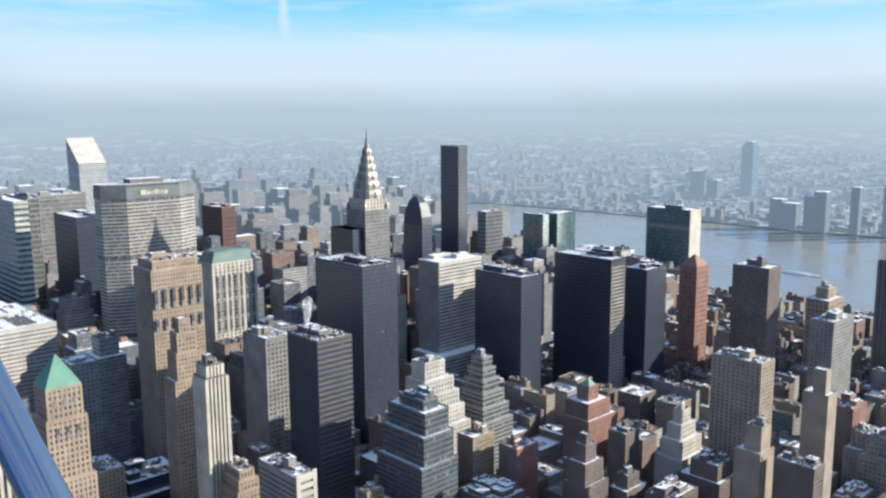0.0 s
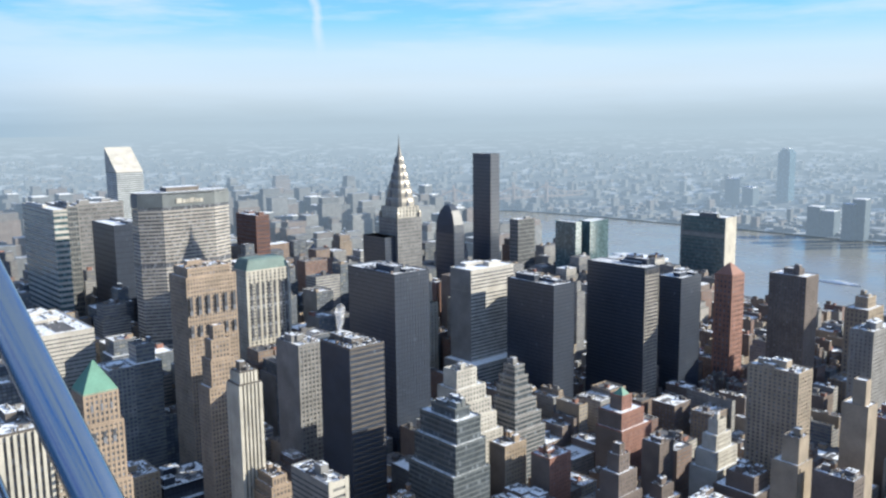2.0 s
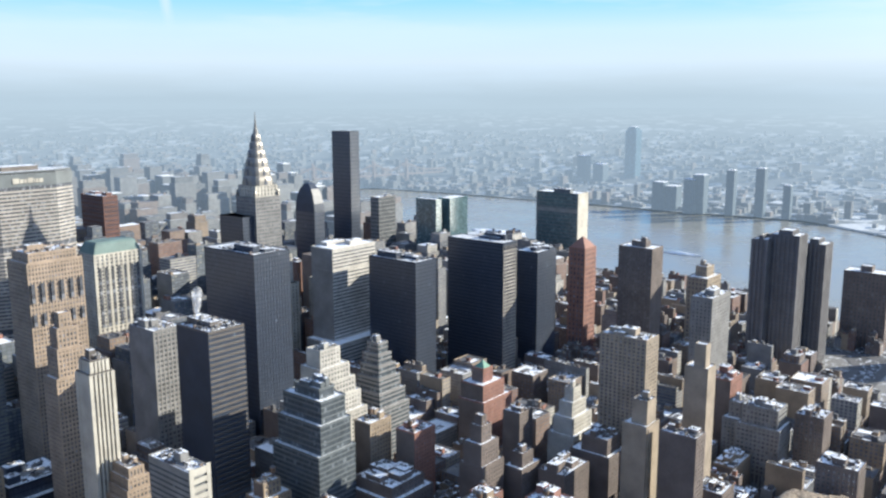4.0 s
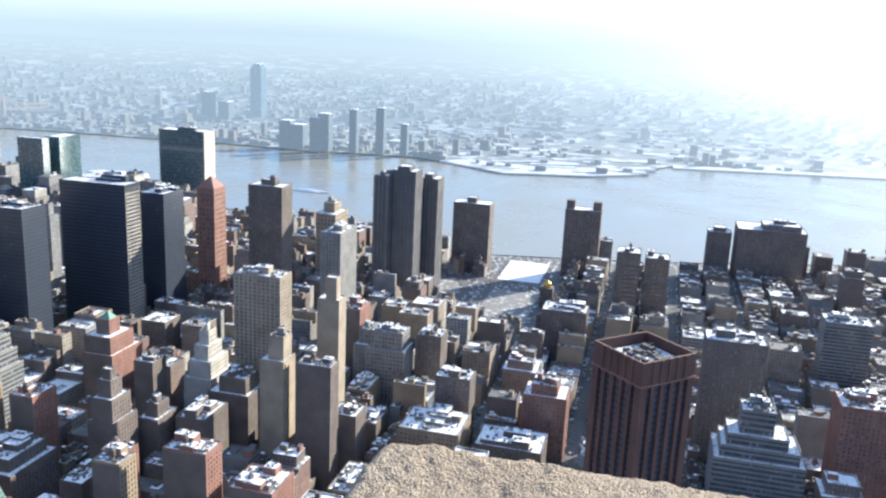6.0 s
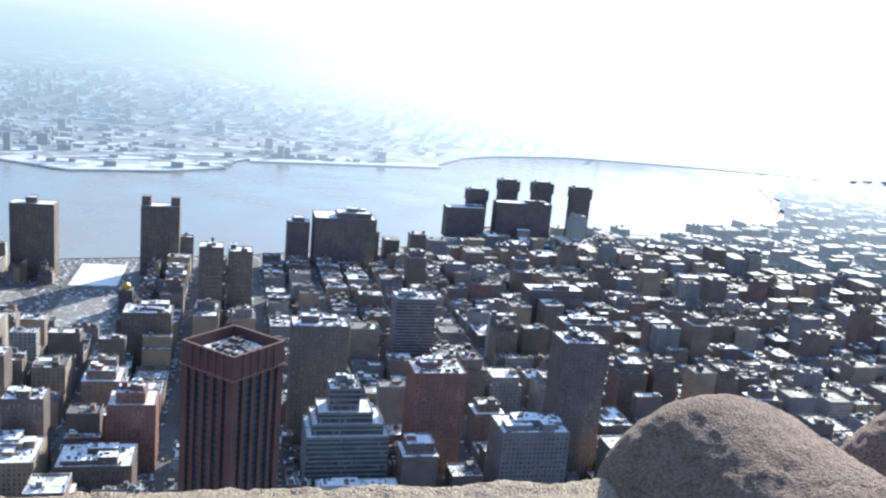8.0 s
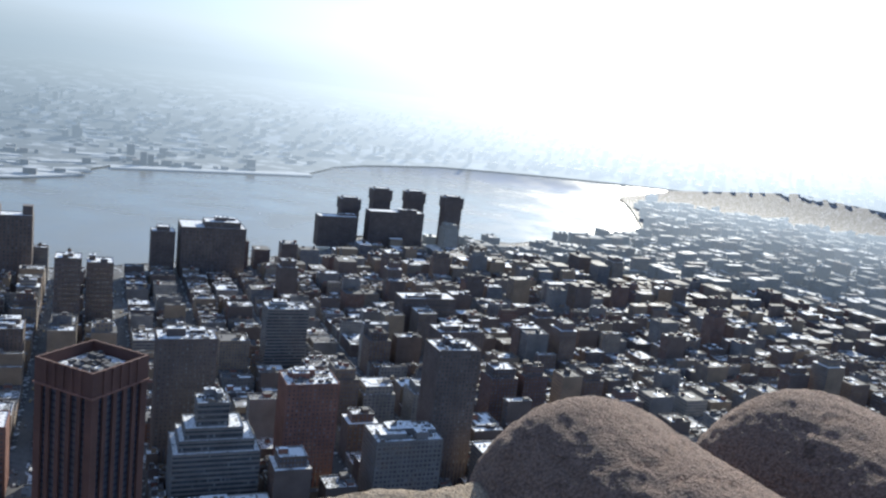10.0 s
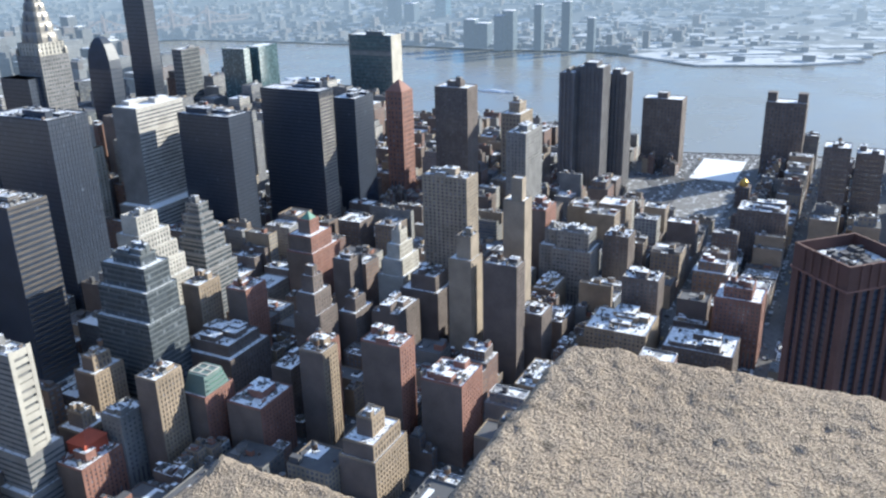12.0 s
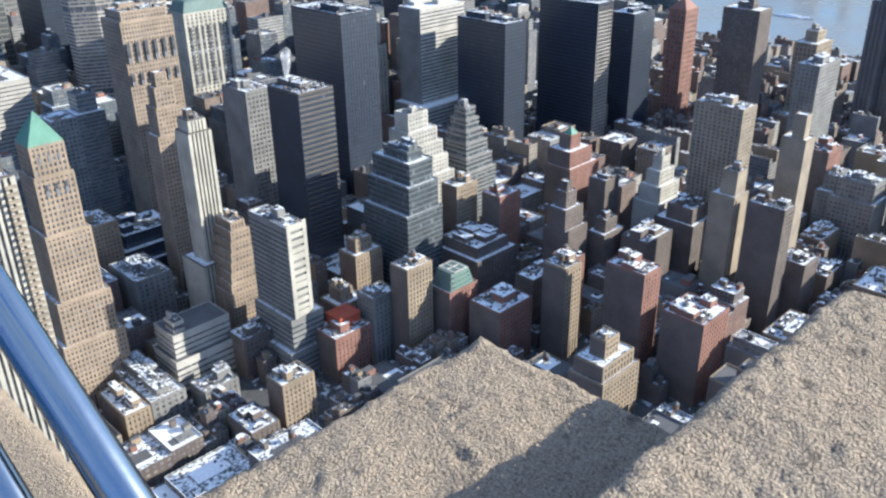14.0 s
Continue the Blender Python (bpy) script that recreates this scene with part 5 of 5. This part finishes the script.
tagged(new("snow_fields", p.mesh("snow_fields")), "open snow-covered yards among the far houses", "ground", kind="structure")

# small rock islands in the river
for x, y, a, b in ((1669, 1186, 26, 75), (1668, 717, 8, 40), (1640, 1120, 14, 30)):
    n = 14
    rr = [[(math.cos(i * 2 * math.pi / n) * a * q * (1 + 0.2 * math.sin(i * 2.7)), math.sin(i * 2 * math.pi / n) * b * q * (1 + 0.15 * math.cos(i * 3.1)), zz) for i in range(n)] for q, zz in ((1, -6), (0.95, -2.5), (0.7, -1.2), (0.3, 0.5))]
    ob = tagged(new("river_island", rings_mesh("river_island", rr, "thinsnow")), "low rocky river islet with snow", "island", kind="structure")
    ob.location = (x, y, 0)

# ---- the parapet of the lookout ----
def stone_material(name, dark, light, pit_size=330.0):
    """Coarse weathered stone: pale grains with dark gaps between them, stains at a larger scale."""
    m, t, b = material(name)
    p = place_of(t)
    warp = t.nodes.new("ShaderNodeVectorMath")
    warp.operation = "MULTIPLY_ADD"
    nz = t.nodes.new("ShaderNodeTexNoise")
    nz.inputs["Scale"].default_value = 90
    links(t, (p, nz.inputs["Vector"]), (nz.outputs[1], warp.inputs[0]), (p, warp.inputs[2]))
    warp.inputs[1].default_value = (0.008, 0.008, 0.008)
    v = t.nodes.new("ShaderNodeTexVoronoi")
    v.inputs["Scale"].default_value = pit_size
    t.links.new(warp.outputs[0], v.inputs["Vector"])
    base = ramp(t, noise_node(t, p, 4, 5), [(0.3, dark), (0.7, light)])
    tone = ramp(t, v.outputs["Distance"], [(0.12, 1.13), (0.5, 0.98), (0.8, 0.62)])
    grit = ramp(t, noise_node(t, p, 280, 5, 0.75), [(0.32, 0.56), (0.60, 1.3)])
    hole = ramp(t, noise_node(t, p, 30, 3), [(0.29, 0.5), (0.34, 1.0)])
    c = base
    for f in (tone, grit, hole):
        c = mix_color(t, 1.0, c, f, "MULTIPLY")
    t.links.new(c, b.inputs["Base Color"])
    b.inputs["Roughness"].default_value = 0.95
    bm_ = t.nodes.new("ShaderNodeBump")
    bm_.inputs["Strength"].default_value, bm_.inputs["Distance"].default_value = 1.0, 0.0052
    rough = math_node(t, "MULTIPLY_ADD", noise_node(t, p, 240, 5, 0.75), 0.9, math_node(t, "MULTIPLY", v.outputs["Distance"], -0.9))
    links(t, (rough, bm_.inputs["Height"]), (bm_.outputs[0], b.inputs["Normal"]))
    return m


M["stone"] = stone_material("weathered_limestone", (0.34, 0.268, 0.195), (0.40, 0.324, 0.243))
# limestone of the ribs, backlit shade painted in as a darker, redder colour
M["shade_stone"] = stone_material("weathered_limestone_shaded", (0.185, 0.122, 0.096), (0.255, 0.178, 0.142), 260.0)


def coping(name, x0, y0, x1, y1, top, depth, label, step=0.006, seed=0.0):
    """A rough stone block whose upper edges are worn round; top is its height."""
    nx, ny = int((x1 - x0) / step), int((y1 - y0) / step)
    verts, faces = [], []
    for j in range(ny + 1):
        for i in range(nx + 1):
            x, y = x0 + (x1 - x0) * i / nx, y0 + (y1 - y0) * j / ny
            e = min(x - x0, x1 - x, y - y0, y1 - y)
            n1 = noise.noise(Vector((x * 9 + seed, y * 9, 0)))
            n2 = noise.noise(Vector((x * 60, y * 60, seed))) + 0.8 * noise.noise(Vector((x * 110, y * 110, seed)))
            n3 = noise.noise(Vector((x * 16, y * 16, seed + 4)))
            z = top + 0.006 * n1 + 0.0035 * n2
            rnd = 0.022 + 0.012 * n3
            if e < rnd:
                z -= rnd - math.sqrt(max(0.0, rnd * rnd - (rnd - e) ** 2))
            pull = 0.008 * n3 + 0.005 * n2
            if e < 1e-6:
                x += pull * (1 if x in (x0, x1) else 0)
                y += pull * (1 if y in (y0, y1) else 0)
            verts.append((x, y, z))
    w = nx + 1
    faces = [(j * w + i, j * w + i + 1, (j + 1) * w + i + 1, (j + 1) * w + i) for j in range(ny) for i in range(nx)]
    edge = [i for i in range(w)] + [j * w + nx for j in range(1, ny + 1)] + [ny * w + i for i in range(nx - 1, -1, -1)] + [j * w for j in range(ny - 1, 0, -1)]
    base = len(verts)
    verts += [(verts[i][0], verts[i][1], top - depth) for i in edge]
    m_ = len(edge)
    faces += [(edge[(k + 1) % m_], edge[k], base + k, base + (k + 1) % m_) for k in range(m_)]
    me = bpy.data.meshes.new(name)
    me.from_pydata(verts, [], faces)
    me.materials.append(M["stone"])
    for f in me.polygons:
        f.use_smooth = True
    return tagged(new(name, me), label, "parapet", kind="structure")


coping("parapet_stone_1", -1.36, 0.063, 0.65, 0.618, EYE - 0.555, 0.9, "rough weathered limestone coping block", seed=1.0)
coping("parapet_stone_2", -0.25, -0.49, 0.885, 0.283, EYE - 0.45, 0.9, "rough weathered limestone coping block in the sun", seed=7.0)
coping("parapet_stone_3", -0.5, 0.9, 0.27, 1.5, EYE - 0.78, 0.6, "lower rough limestone ledge", 0.02, 3.0)


def rib(cy, label, seed):
    """A round-topped limestone rib that runs outward over the parapet, with a rounded end."""
    rows, cols, rings = 130, 96, []
    R_ = 0.15
    for i in range(rows + 1):
        u = i / rows
        x = 0.10 + 0.87 * u
        back = max(0.0, (x - 0.84) / 0.13)
        shrink = math.sqrt(max(0.02, 1 - back * back))
        ring = []
        for k in range(cols + 1):
            a = math.pi * k / cols
            q = R_ * (0.42 + 0.58 * shrink)
            y = cy + math.cos(a) * q
            z = EYE - 0.50 + math.sin(a) * R_ * shrink * 1.05
            nn = 0.005 * noise.noise(Vector((x * 6, y * 8, z * 8 + seed))) + 0.0022 * noise.noise(Vector((x * 34, y * 60, z * 60))) + 0.0020 * noise.noise(Vector((x * 90, y * 130, z * 130 + seed)))
            crack = abs(noise.noise(Vector((x * 9 + seed, y * 16, z * 16))))
            nn -= 0.004 * max(0.0, 1 - crack / 0.035)
            ring.append((x, y + math.cos(a) * nn, z + math.sin(a) * nn))
        ring.append((x, cy - R_ * 0.9, EYE - 1.35))
        ring.insert(0, (x, cy + R_ * 0.9, EYE - 1.35))
        rings.append(ring)
    me = rings_mesh("parapet_rib", [list(r) for r in rings], "shade_stone")
    for f in me.polygons:
        f.use_smooth = True
    return tagged(new("parapet_rib", me), label, "parapet", kind="structure")


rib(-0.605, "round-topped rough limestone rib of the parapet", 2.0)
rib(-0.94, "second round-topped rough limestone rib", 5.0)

# the tower below the lookout
p = Pile()
p.box(-40, -30, 0, 0.84, 0.24, EYE - 1.348, "f_grey", "grey", 3, 3.6)
p.box(-40, 0.24, 0, 0.57, 0.54, EYE - 1.42, "f_grey", "grey", 3, 3.6)
p.box(-40, 0.54, 0, 0.24, 1.46, EYE - 1.375, "f_grey", "grey", 3, 3.6)
tagged(new("lookout_tower", p.mesh("lookout_tower")), "limestone shaft of the lookout tower below the parapet", "building", kind="structure")

# polished guard rail
m, t, b = material("polished_rail_steel")
b.inputs["Metallic"].default_value = 1.0
t.links.new(ramp(t, noise_node(t, place_of(t), 30, 4), [(0.3, 0.13), (0.7, 0.2)]), b.inputs["Roughness"])
b.inputs["Base Color"].default_value = (0.33, 0.37, 0.43, 1)
M["rail"] = m


def tube(name, a, b_, r, parent, label=""):
    a, b_ = Vector(a), Vector(b_)
    d = (b_ - a).normalized()
    side = d.cross(Vector((1, 0, 0))).normalized()
    up = d.cross(side)
    ring = lambda c, q: [tuple(c + side * math.cos(i * math.pi / 12) * q + up * math.sin(i * math.pi / 12) * q) for i in range(24)]
    me = rings_mesh(name, [ring(a - d * r * 0.3, r * 0.7), ring(a, r), ring(b_, r), ring(b_ + d * r * 0.3, r * 0.7)], "rail")
    for f in me.polygons:
        f.use_smooth = True
    return part(name, me, parent, label=label)


rail = thing("guard_rail", 0, 0, 0, "polished steel guard rail beside the parapet", "railing")
P0, DIR = Vector((0.164, 0.553, EYE - 0.472)), Vector((-0.007, 0.2, 0.119))
tube("top_rail", P0 - DIR * 1.6, P0 + DIR * 7, 0.019, rail)
OFF = Vector((-0.062, 0.0, -0.042))
tube("lower_rail", P0 + OFF - DIR * 1.6, P0 + OFF + DIR * 7, 0.014, rail)
